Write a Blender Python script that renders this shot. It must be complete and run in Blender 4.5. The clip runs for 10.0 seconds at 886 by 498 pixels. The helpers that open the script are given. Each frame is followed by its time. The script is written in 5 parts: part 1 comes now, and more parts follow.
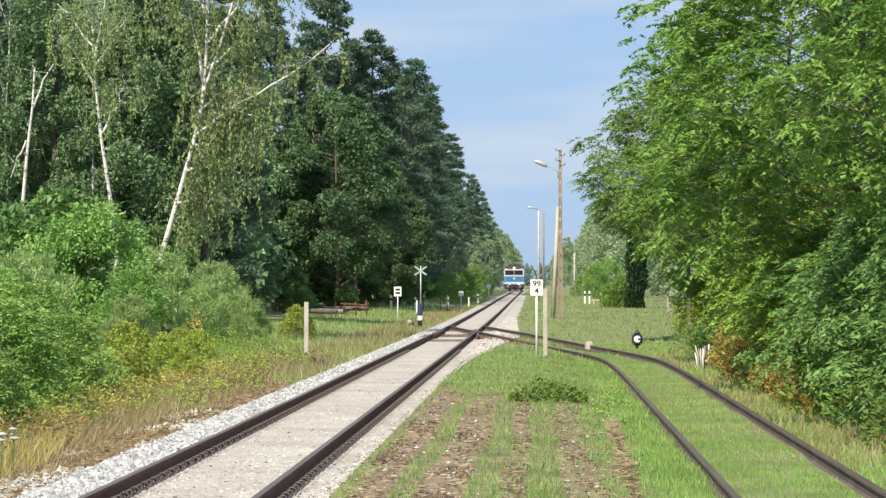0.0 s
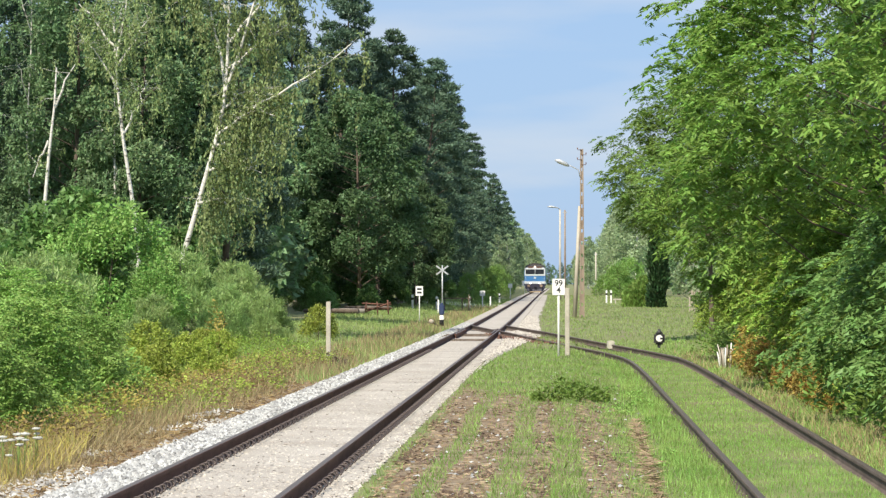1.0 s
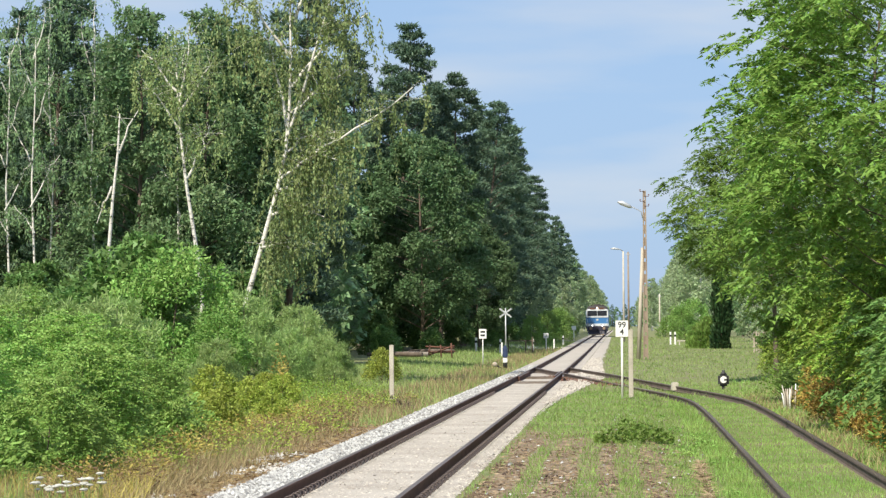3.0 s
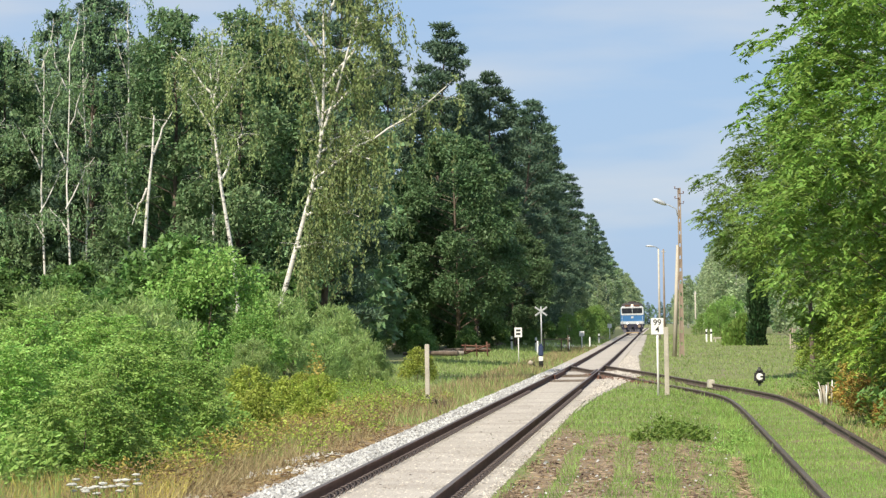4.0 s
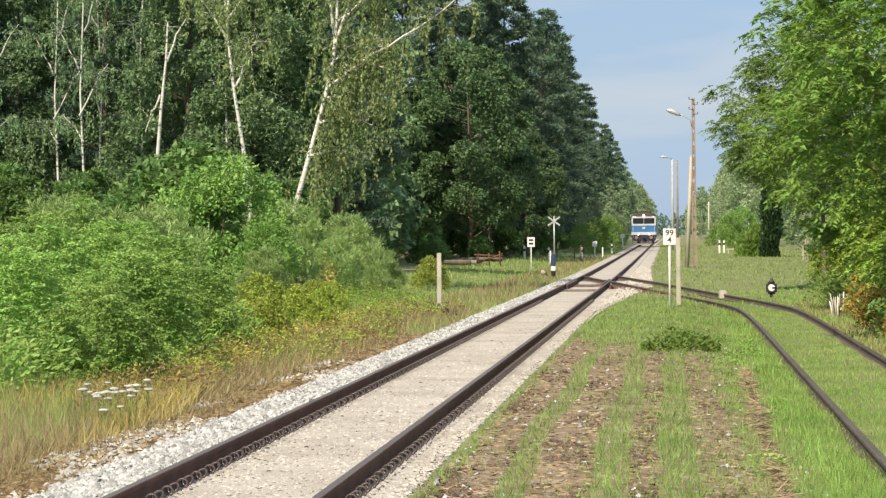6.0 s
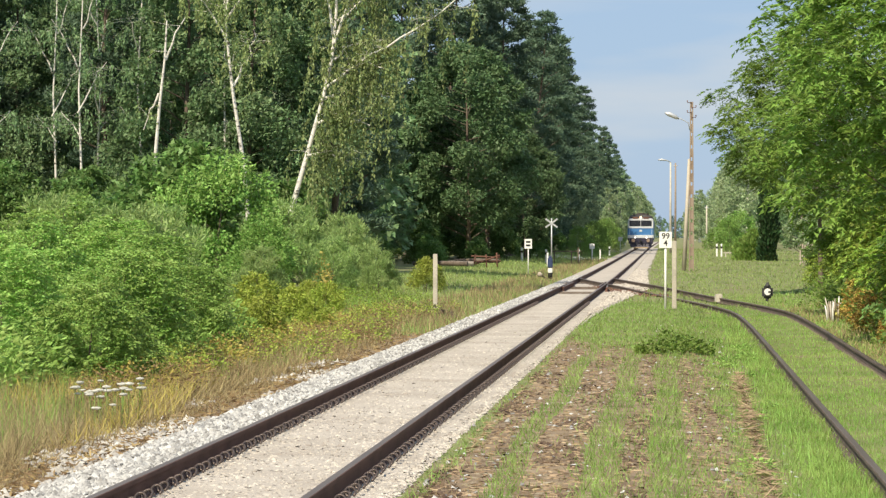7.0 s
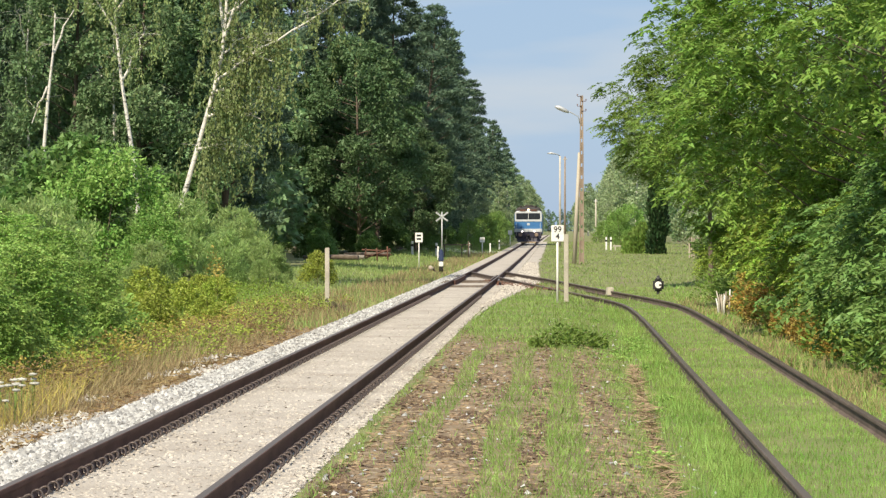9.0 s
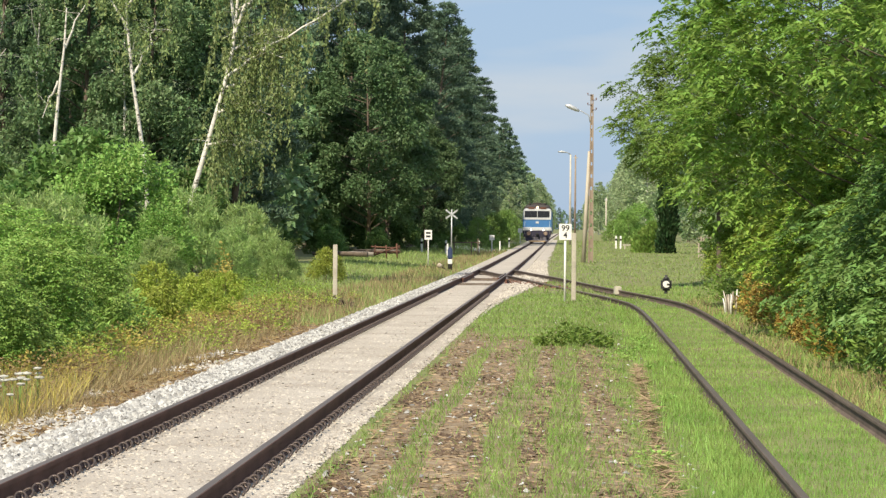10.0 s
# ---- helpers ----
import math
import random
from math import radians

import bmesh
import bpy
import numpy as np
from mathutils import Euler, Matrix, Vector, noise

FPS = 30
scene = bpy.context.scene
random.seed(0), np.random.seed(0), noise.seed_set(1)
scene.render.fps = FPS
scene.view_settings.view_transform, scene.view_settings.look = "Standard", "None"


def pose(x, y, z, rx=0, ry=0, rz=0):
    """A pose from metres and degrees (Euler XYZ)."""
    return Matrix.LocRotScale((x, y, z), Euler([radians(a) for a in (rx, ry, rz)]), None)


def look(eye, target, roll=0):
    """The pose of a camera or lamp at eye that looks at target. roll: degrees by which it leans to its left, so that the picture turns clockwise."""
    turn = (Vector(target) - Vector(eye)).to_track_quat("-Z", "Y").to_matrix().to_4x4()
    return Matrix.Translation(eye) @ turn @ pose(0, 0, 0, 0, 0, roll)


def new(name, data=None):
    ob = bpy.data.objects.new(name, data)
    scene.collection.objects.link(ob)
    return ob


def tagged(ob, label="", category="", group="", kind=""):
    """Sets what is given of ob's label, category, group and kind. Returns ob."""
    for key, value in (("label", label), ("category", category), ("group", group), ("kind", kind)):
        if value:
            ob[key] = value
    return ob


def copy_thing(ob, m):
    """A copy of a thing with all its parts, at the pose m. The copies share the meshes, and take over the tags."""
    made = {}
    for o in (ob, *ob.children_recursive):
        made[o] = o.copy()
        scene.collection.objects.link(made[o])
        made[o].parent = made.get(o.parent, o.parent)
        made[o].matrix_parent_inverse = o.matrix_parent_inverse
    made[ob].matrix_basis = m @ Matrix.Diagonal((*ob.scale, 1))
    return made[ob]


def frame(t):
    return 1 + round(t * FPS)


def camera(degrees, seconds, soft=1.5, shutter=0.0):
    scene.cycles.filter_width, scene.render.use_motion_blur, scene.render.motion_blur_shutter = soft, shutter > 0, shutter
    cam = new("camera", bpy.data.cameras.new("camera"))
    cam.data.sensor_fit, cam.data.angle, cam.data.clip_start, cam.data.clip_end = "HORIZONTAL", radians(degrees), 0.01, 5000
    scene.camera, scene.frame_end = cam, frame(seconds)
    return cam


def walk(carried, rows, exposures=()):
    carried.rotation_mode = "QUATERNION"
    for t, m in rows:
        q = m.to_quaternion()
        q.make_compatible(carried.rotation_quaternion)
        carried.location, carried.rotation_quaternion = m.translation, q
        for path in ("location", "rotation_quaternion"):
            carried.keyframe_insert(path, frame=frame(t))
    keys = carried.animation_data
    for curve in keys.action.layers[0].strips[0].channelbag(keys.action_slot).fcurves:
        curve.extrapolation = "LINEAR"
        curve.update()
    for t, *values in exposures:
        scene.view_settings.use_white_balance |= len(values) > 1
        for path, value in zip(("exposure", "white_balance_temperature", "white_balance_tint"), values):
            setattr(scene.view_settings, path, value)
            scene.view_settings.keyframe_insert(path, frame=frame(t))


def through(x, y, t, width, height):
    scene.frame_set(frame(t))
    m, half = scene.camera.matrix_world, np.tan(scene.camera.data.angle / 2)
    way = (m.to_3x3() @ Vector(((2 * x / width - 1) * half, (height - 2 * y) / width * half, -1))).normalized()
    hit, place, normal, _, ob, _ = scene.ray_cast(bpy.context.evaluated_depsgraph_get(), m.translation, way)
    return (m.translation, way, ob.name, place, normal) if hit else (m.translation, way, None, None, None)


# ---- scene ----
cam = camera(19.77, 10.0, soft=1.35)
walk(cam, [
    (0.00, pose(-0.000, 0.000, 2.030, 90.777, -0.000, 2.176)),
    (0.50, pose(-0.031, -0.000, 2.024, 90.740, -0.059, 2.378)),
    (1.00, pose(-0.014, 0.016, 2.029, 90.766, 0.072, 2.658)),
    (1.50, pose(-0.008, 0.015, 2.027, 90.909, 0.300, 2.986)),
    (2.00, pose(-0.020, 0.031, 2.027, 91.166, 0.432, 3.353)),
    (2.50, pose(-0.001, 0.005, 2.022, 91.514, 0.647, 3.731)),
    (2.70, pose(0.002, 0.008, 2.022, 91.630, 0.586, 3.882)),
    (3.80, pose(0.017, 0.024, 2.025, 91.834, 0.633, 4.753)),
    (4.00, pose(0.020, 0.027, 2.025, 91.726, 0.876, 4.897)),
    (4.50, pose(0.034, -0.026, 2.024, 91.135, 0.772, 5.184)),
    (5.00, pose(0.024, 0.008, 2.010, 90.414, 0.688, 5.255)),
    (5.50, pose(0.017, 0.029, 2.008, 89.847, 0.609, 5.253)),
    (5.70, pose(0.029, 0.023, 2.009, 89.692, 0.581, 5.229)),
    (6.80, pose(0.095, -0.012, 2.017, 89.672, 0.026, 5.178)),
    (7.00, pose(0.107, -0.018, 2.018, 89.706, -0.066, 5.158)),
    (7.50, pose(0.144, -0.020, 2.019, 89.788, -0.243, 4.725)),
    (8.00, pose(0.118, 0.055, 2.031, 89.736, -0.248, 4.026)),
    (8.50, pose(0.061, -0.009, 2.035, 89.629, -0.055, 3.234)),
    (9.00, pose(0.021, 0.072, 2.018, 89.564, 0.024, 2.663)),
    (9.50, pose(0.039, 0.019, 2.028, 89.515, -0.184, 2.480)),
    (10.00, pose(0.099, -0.015, 2.026, 89.505, -0.453, 2.904)),
], [(0.0, 0.47, 6350, 10), (2.5, 0.45, 6350, 10), (4.5, 0.42, 6700, 10), (5.5, 0.40, 6900, 10), (10.0, 0.38, 6900, 10)])

# ---- light ----
SUN_FROM = Vector((-0.31, -0.60, 0.74)).normalized()
sun = new("sun", bpy.data.lights.new("sun", "SUN"))
sun.data.energy, sun.data.angle, sun.data.color = 5.0, radians(0.6), (1.0, 0.91, 0.74)
sun.matrix_world = look((0, 0, 60), Vector((0, 0, 60)) - SUN_FROM)

world = bpy.data.worlds.new("sky")
scene.world = world
world.use_nodes = True
wn, wl = world.node_tree.nodes, world.node_tree.links
wn.clear()
sky = wn.new("ShaderNodeTexSky")
sky.sky_type, sky.sun_disc = "NISHITA", False
sky.sun_elevation = math.asin(SUN_FROM.z)
sky.sun_rotation = math.atan2(SUN_FROM.x, SUN_FROM.y)
sky.air_density, sky.dust_density = 1.0, 0.6
coord = wn.new("ShaderNodeTexCoord")
squash = wn.new("ShaderNodeMapping")
squash.inputs["Scale"].default_value = (4.0, 4.0, 22.0)
squash.inputs["Location"].default_value = (0.3, 0.0, 0.35)
clouds = wn.new("ShaderNodeTexNoise")
clouds.inputs["Scale"].default_value, clouds.inputs["Detail"].default_value = 1.9, 5.0
clouds.inputs["Roughness"].default_value = 0.45
cover = wn.new("ShaderNodeMapRange")
cover.inputs["From Min"].default_value, cover.inputs["From Max"].default_value = 0.38, 0.64
haze = wn.new("ShaderNodeMix")          # thin blue haze and pale cloud
haze.data_type = "RGBA"
haze.inputs["A"].default_value, haze.inputs["B"].default_value = (2.7, 4.0, 6.0, 1), (4.2, 4.8, 5.8, 1)
blend = wn.new("ShaderNodeMix")
blend.data_type = "RGBA"
blend.inputs["Factor"].default_value = 0.85
back = wn.new("ShaderNodeBackground")
back.inputs["Strength"].default_value = 0.10
wout = wn.new("ShaderNodeOutputWorld")
wl.new(coord.outputs["Generated"], squash.inputs["Vector"])
wl.new(squash.outputs["Vector"], clouds.inputs["Vector"])
wl.new(clouds.outputs["Fac"], cover.inputs["Value"])
wl.new(cover.outputs["Result"], haze.inputs["Factor"])
wl.new(sky.outputs["Color"], blend.inputs["A"])
wl.new(haze.outputs["Result"], blend.inputs["B"])
wl.new(blend.outputs["Result"], back.inputs["Color"])
wl.new(back.outputs["Background"], wout.inputs["Surface"])
scene.view_settings.exposure = 0.36

# ---- materials ----
def material(name, low, high, scale=4.0, rough=0.8, metal=0.0, fine=0.0, bump=0.0, island=0.0, spot=None, spot_scale=1.0, spot_at=0.6, stretch=(1, 1, 1), per_object=0.0):
    """A surface: two colours over coarse noise, fine grain, patches of a third colour, relief."""
    m = bpy.data.materials.new(name)
    m.use_nodes = True
    n, l = m.node_tree.nodes, m.node_tree.links
    bsdf = n["Principled BSDF"]
    bsdf.inputs["Roughness"].default_value, bsdf.inputs["Metallic"].default_value = rough, metal
    geo = n.new("ShaderNodeNewGeometry")
    mapping = n.new("ShaderNodeMapping")
    mapping.inputs["Scale"].default_value = stretch
    tex = n.new("ShaderNodeTexCoord")
    l.new(tex.outputs["Object"], mapping.inputs["Vector"])
    coarse = n.new("ShaderNodeTexNoise")
    coarse.inputs["Scale"].default_value, coarse.inputs["Detail"].default_value = scale, 6.0
    l.new(mapping.outputs["Vector"], coarse.inputs["Vector"])
    spread = n.new("ShaderNodeMapRange")
    spread.inputs["From Min"].default_value, spread.inputs["From Max"].default_value = 0.3, 0.7
    l.new(coarse.outputs["Fac"], spread.inputs["Value"])
    mix = n.new("ShaderNodeMix")
    mix.data_type = "RGBA"
    mix.inputs["A"].default_value, mix.inputs["B"].default_value = (*low, 1), (*high, 1)
    l.new(spread.outputs["Result"], mix.inputs["Factor"])
    last = mix.outputs["Result"]
    if spot:
        patches = n.new("ShaderNodeTexNoise")
        patches.inputs["Scale"].default_value, patches.inputs["Detail"].default_value = spot_scale, 5.0
        l.new(mapping.outputs["Vector"], patches.inputs["Vector"])
        ramp = n.new("ShaderNodeMapRange")
        ramp.inputs["From Min"].default_value, ramp.inputs["From Max"].default_value = spot_at - 0.05, spot_at + 0.08
        l.new(patches.outputs["Fac"], ramp.inputs["Value"])
        over = n.new("ShaderNodeMix")
        over.data_type = "RGBA"
        over.inputs["B"].default_value = (*spot, 1)
        l.new(last, over.inputs["A"])
        l.new(ramp.outputs["Result"], over.inputs["Factor"])
        last = over.outputs["Result"]
    def vary(source, amount, now):
        hsv = n.new("ShaderNodeHueSaturation")
        value = n.new("ShaderNodeMapRange")
        value.inputs["To Min"].default_value, value.inputs["To Max"].default_value = 1 - amount, 1 + amount
        l.new(source, value.inputs["Value"])
        l.new(value.outputs["Result"], hsv.inputs["Value"])
        hue = n.new("ShaderNodeMapRange")
        hue.inputs["To Min"].default_value, hue.inputs["To Max"].default_value = 0.5 - 0.04 * amount, 0.5 + 0.04 * amount
        l.new(source, hue.inputs["Value"])
        l.new(hue.outputs["Result"], hsv.inputs["Hue"])
        l.new(now, hsv.inputs["Color"])
        return hsv.outputs["Color"]
    if island:
        last = vary(geo.outputs["Random Per Island"], island, last)
    if per_object:
        info = n.new("ShaderNodeObjectInfo")
        last = vary(info.outputs["Random"], per_object, last)
    if fine or bump:
        grain = n.new("ShaderNodeTexNoise")
        grain.inputs["Scale"].default_value, grain.inputs["Detail"].default_value = fine or 60.0, 3.0
        l.new(mapping.outputs["Vector"], grain.inputs["Vector"])
        if bump:
            relief = n.new("ShaderNodeBump")
            relief.inputs["Strength"].default_value, relief.inputs["Distance"].default_value = bump, 0.01
            l.new(grain.outputs["Fac"], relief.inputs["Height"])
            l.new(relief.outputs["Normal"], bsdf.inputs["Normal"])
        last = vary(grain.outputs["Fac"], 0.35, last)
    l.new(last, bsdf.inputs["Base Color"])
    return m


def leaf_material(name, low, high, scale=0.5, island=0.58, through=0.35, rough=0.5):
    """Foliage: varies from clump to clump and from leaf to leaf, and lets light through."""
    m = material(name, low, high, scale=scale, rough=rough, island=island, per_object=0.15)
    n, l = m.node_tree.nodes, m.node_tree.links
    bsdf = n["Principled BSDF"]
    bsdf.inputs["Specular IOR Level"].default_value = 0.3
    colour = bsdf.inputs["Base Color"].links[0].from_socket
    lit = n.new("ShaderNodeBsdfTranslucent")
    l.new(colour, lit.inputs["Color"])
    mixed = n.new("ShaderNodeMixShader")
    mixed.inputs["Fac"].default_value = through
    l.new(bsdf.outputs["BSDF"], mixed.inputs[1])
    l.new(lit.outputs["BSDF"], mixed.inputs[2])
    l.new(mixed.outputs["Shader"], n["Material Output"].inputs["Surface"])
    return m


M = {}
M["soil"] = material("turf_and_soil", (0.125, 0.15, 0.05), (0.20, 0.21, 0.085), scale=1.2, rough=0.95, fine=30, bump=0.5, spot=(0.18, 0.145, 0.09), spot_scale=0.6, spot_at=0.60)
M["bare_soil"] = material("bare_brown_soil", (0.125, 0.086, 0.054), (0.265, 0.198, 0.128), scale=2.5, rough=0.95, fine=35, bump=0.8, spot=(0.36, 0.31, 0.22), spot_scale=5.0, spot_at=0.62)
M["clod"] = material("dark_clods_of_earth", (0.075, 0.048, 0.03), (0.15, 0.10, 0.066), scale=4.0, rough=0.95, island=0.4)
M["pole_pale"] = material("pale_pole_concrete", (0.38, 0.34, 0.27), (0.50, 0.455, 0.38), scale=1.2, rough=0.9, fine=30, bump=0.3)
M["gravel"] = material("pale_gravel_bed", (0.385, 0.345, 0.300), (0.515, 0.475, 0.425), scale=0.8, rough=0.95, fine=45, bump=1.0, island=0.3)
M["stone"] = material("crushed_limestone", (0.305, 0.302, 0.295), (0.450, 0.448, 0.440), scale=3.0, rough=0.9, fine=40, bump=0.3, island=0.5)
M["rail"] = material("rusty_rail_steel", (0.075, 0.038, 0.030), (0.140, 0.073, 0.057), scale=2.0, rough=0.9, fine=50, bump=0.15)
M["rail_head"] = material("worn_rail_head", (0.11, 0.085, 0.07), (0.19, 0.155, 0.135), scale=1.0, rough=0.5, metal=0.5, stretch=(1, 0.2, 1))
M["rail_old"] = material("old_siding_rail", (0.070, 0.050, 0.041), (0.125, 0.094, 0.079), scale=2.5, rough=0.9, fine=50, bump=0.15)
M["sleeper"] = material("concrete_sleeper", (0.34, 0.31, 0.28), (0.48, 0.45, 0.41), scale=3.0, rough=0.9, fine=60, bump=0.2)
M["old_wood"] = material("weathered_sleeper_wood", (0.078, 0.054, 0.036), (0.144, 0.102, 0.072), scale=4.0, rough=0.95, fine=40, bump=0.4, stretch=(0.3, 3, 1))
M["concrete"] = material("weathered_concrete", (0.40, 0.37, 0.31), (0.58, 0.54, 0.47), scale=1.5, rough=0.9, fine=40, bump=0.25, spot=(0.44, 0.42, 0.34), spot_scale=1.2, spot_at=0.62)
M["pole_concrete"] = material("brownish_pole_concrete", (0.223, 0.167, 0.124), (0.322, 0.260, 0.205), scale=1.2, rough=0.9, fine=30, bump=0.3, spot=(0.186, 0.099, 0.068), spot_scale=0.8, spot_at=0.62)
M["white"] = material("weathered_white_paint", (0.72, 0.72, 0.70), (0.84, 0.84, 0.82), scale=5.0, rough=0.6, fine=40, spot=(0.5, 0.46, 0.40), spot_scale=4.0, spot_at=0.70)
M["black"] = material("faded_black_paint", (0.018, 0.018, 0.02), (0.04, 0.04, 0.042), scale=6.0, rough=0.6)
M["grey_metal"] = material("galvanised_steel", (0.42, 0.44, 0.46), (0.60, 0.62, 0.64), scale=5.0, rough=0.5, metal=0.5)
M["blue_dark"] = material("dark_blue_paint", (0.02, 0.035, 0.09), (0.035, 0.055, 0.13), scale=4.0, rough=0.5)
M["bark"] = material("grey_brown_bark", (0.085, 0.065, 0.05), (0.19, 0.15, 0.12), scale=3.0, rough=0.95, fine=25, bump=0.6, stretch=(1, 1, 0.25))
M["birch_bark"] = material("white_birch_bark", (0.56, 0.54, 0.49), (0.73, 0.71, 0.67), scale=2.0, rough=0.85, fine=18, bump=0.2, spot=(0.056, 0.048, 0.040), spot_scale=3.0, spot_at=0.60, stretch=(1, 1, 2.2))
M["leaf_ash"] = leaf_material("bright_pinnate_leaves", (0.145, 0.255, 0.048), (0.265, 0.385, 0.092), scale=0.5, island=0.35, through=0.42)
M["leaf_birch"] = leaf_material("dull_birch_leaves", (0.200, 0.275, 0.100), (0.340, 0.405, 0.170), scale=0.7, island=0.4, through=0.4)
M["leaf_forest"] = leaf_material("deep_green_leaves", (0.138, 0.240, 0.110), (0.258, 0.380, 0.185), scale=0.3, island=0.4, through=0.4)
M["leaf_pine"] = leaf_material("dark_needles", (0.066, 0.120, 0.076), (0.122, 0.190, 0.118), scale=0.4, through=0.15, island=0.3)
M["leaf_shrub"] = leaf_material("fresh_shrub_leaves", (0.195, 0.355, 0.075), (0.350, 0.500, 0.140), scale=0.9, island=0.35, rough=0.6)
M["leaf_willow"] = leaf_material("blue_green_leaves", (0.240, 0.365, 0.125), (0.390, 0.515, 0.195), scale=0.8, island=0.3)
M["leaf_yellow"] = leaf_material("yellow_green_leaves", (0.27, 0.36, 0.06), (0.42, 0.47, 0.10), scale=1.2, island=0.3)
M["leaf_gold"] = leaf_material("yellowed_goldenrod", (0.40, 0.30, 0.075), (0.50, 0.43, 0.13), scale=1.5, island=0.3)
M["dead_weed"] = leaf_material("browned_weeds", (0.22, 0.150, 0.080), (0.41, 0.290, 0.145), scale=0.9, island=0.4)
M["leaf_red"] = leaf_material("reddened_leaves", (0.44, 0.24, 0.06), (0.42, 0.38, 0.11), scale=2.2, island=0.4)
M["grass"] = leaf_material("green_grass", (0.168, 0.310, 0.062), (0.340, 0.485, 0.134), scale=0.6, rough=0.6, island=0.45)
M["grass_dry"] = leaf_material("dry_grass", (0.265, 0.205, 0.105), (0.430, 0.360, 0.205), scale=0.8, rough=0.7, island=0.4)
M["flower"] = leaf_material("white_umbels", (0.535, 0.535, 0.474), (0.627, 0.627, 0.581), scale=3.0, island=0.1)
M["leaf_dark"] = leaf_material("dark_shrub_leaves", (0.108, 0.205, 0.058), (0.200, 0.315, 0.090), scale=0.6, island=0.35)
M["leaf_oak"] = leaf_material("dull_oak_leaves", (0.082, 0.155, 0.068), (0.150, 0.235, 0.104), scale=0.4, island=0.35)
M["leaf_fresh"] = leaf_material("mid_green_leaves", (0.160, 0.300, 0.068), (0.285, 0.425, 0.118), scale=0.9, island=0.35, rough=0.6)
M["leaf_thuja"] = leaf_material("dark_thuja_scales", (0.025, 0.065, 0.025), (0.05, 0.10, 0.035), scale=1.0, through=0.1)
M["dead_wood"] = material("bleached_dead_wood", (0.30, 0.25, 0.20), (0.48, 0.42, 0.35), scale=5.0, rough=0.95, fine=40, bump=0.4, stretch=(1, 1, 0.3))
M["rust"] = material("red_brown_rust", (0.09, 0.042, 0.03), (0.18, 0.085, 0.058), scale=4.0, rough=0.95, fine=40, bump=0.3)
M["straw"] = material("dry_cut_stalks", (0.249, 0.175, 0.108), (0.382, 0.287, 0.192), scale=3.0, rough=0.9, island=0.3)
M["loco_blue"] = material("bright_blue_loco_paint", (0.045, 0.155, 0.36), (0.06, 0.19, 0.42), scale=1.5, rough=0.35)
M["loco_white"] = material("loco_pale_paint", (0.50, 0.53, 0.56), (0.60, 0.62, 0.65), scale=2.0, rough=0.4)
M["loco_navy"] = material("loco_navy_paint", (0.017, 0.018, 0.040), (0.035, 0.030, 0.055), scale=2.0, rough=0.5)
M["loco_roof"] = material("sooty_roof", (0.035, 0.03, 0.03), (0.07, 0.06, 0.055), scale=2.0, rough=0.8)
M["buffer"] = material("worn_buffer_steel", (0.22, 0.15, 0.11), (0.32, 0.25, 0.20), scale=4.0, rough=0.6, metal=0.3)


def glowing(name, colour, strength):
    m = bpy.data.materials.new(name)
    m.use_nodes = True
    bsdf = m.node_tree.nodes["Principled BSDF"]
    bsdf.inputs["Base Color"].default_value = (*colour, 1)
    bsdf.inputs["Emission Color"].default_value = (*colour, 1)
    bsdf.inputs["Emission Strength"].default_value = strength
    return m


M["headlamp"] = glowing("lit_headlamp", (1.0, 0.95, 0.9), 2.5)
M["warm_lamp"] = glowing("lit_top_lamp", (1.0, 0.75, 0.5), 1.6)
M["glass"] = material("dark_cab_glass", (0.012, 0.014, 0.018), (0.02, 0.022, 0.026), scale=1.0, rough=0.06)
M["clip"] = material("brown_spring_steel", (0.075, 0.055, 0.048), (0.15, 0.12, 0.11), scale=8.0, rough=0.4, metal=0.5)
M["stone_soiled"] = material("soiled_spilled_stone", (0.30, 0.28, 0.25), (0.50, 0.48, 0.45), scale=3.0, rough=0.9, fine=40, island=0.4)
M["leaf_bank"] = leaf_material("yellow_green_undergrowth", (0.183, 0.293, 0.043), (0.329, 0.439, 0.085), scale=0.5)
# leaf colour greyed and lightened to stand in for distance haze
M["leaf_hazed"] = leaf_material("haze_paled_leaves", (0.245, 0.330, 0.180), (0.375, 0.465, 0.262), scale=0.5, island=0.35, through=0.4)
M["grass_meadow"] = leaf_material("soft_meadow_grass", (0.215, 0.320, 0.092), (0.375, 0.455, 0.165), scale=0.25, rough=0.6, island=0.35, through=0.45)

# ---- helpers for building ----
def mesh_arrays(name, verts, tris, mats):
    """A mesh from numpy arrays of corners and triangles."""
    me = bpy.data.meshes.new(name)
    verts, tris = np.asarray(verts, np.float32), np.asarray(tris, np.int32)
    me.vertices.add(len(verts))
    me.vertices.foreach_set("co", verts.ravel())
    me.loops.add(tris.size)
    me.loops.foreach_set("vertex_index", tris.ravel())
    me.polygons.add(len(tris))
    me.polygons.foreach_set("loop_start", np.arange(len(tris), dtype=np.int32) * 3)
    me.update(calc_edges=True)
    for m in mats if isinstance(mats, (list, tuple)) else [mats]:
        me.materials.append(m)
    return me


def part(name, bm, mat, parent=None, label=""):
    """Links a bmesh as one mesh object under a thing or under a part."""
    me = bpy.data.meshes.new(name)
    bm.to_mesh(me)
    bm.free()
    me.materials.append(mat)
    ob = new(name, me)
    ob.parent = parent
    return tagged(ob, label)


def thing(name, x, y, z, label, category, group="", rz=0):
    ob = new(name)
    ob.matrix_world = pose(x, y, z, 0, 0, rz)
    return tagged(ob, label, category, group)


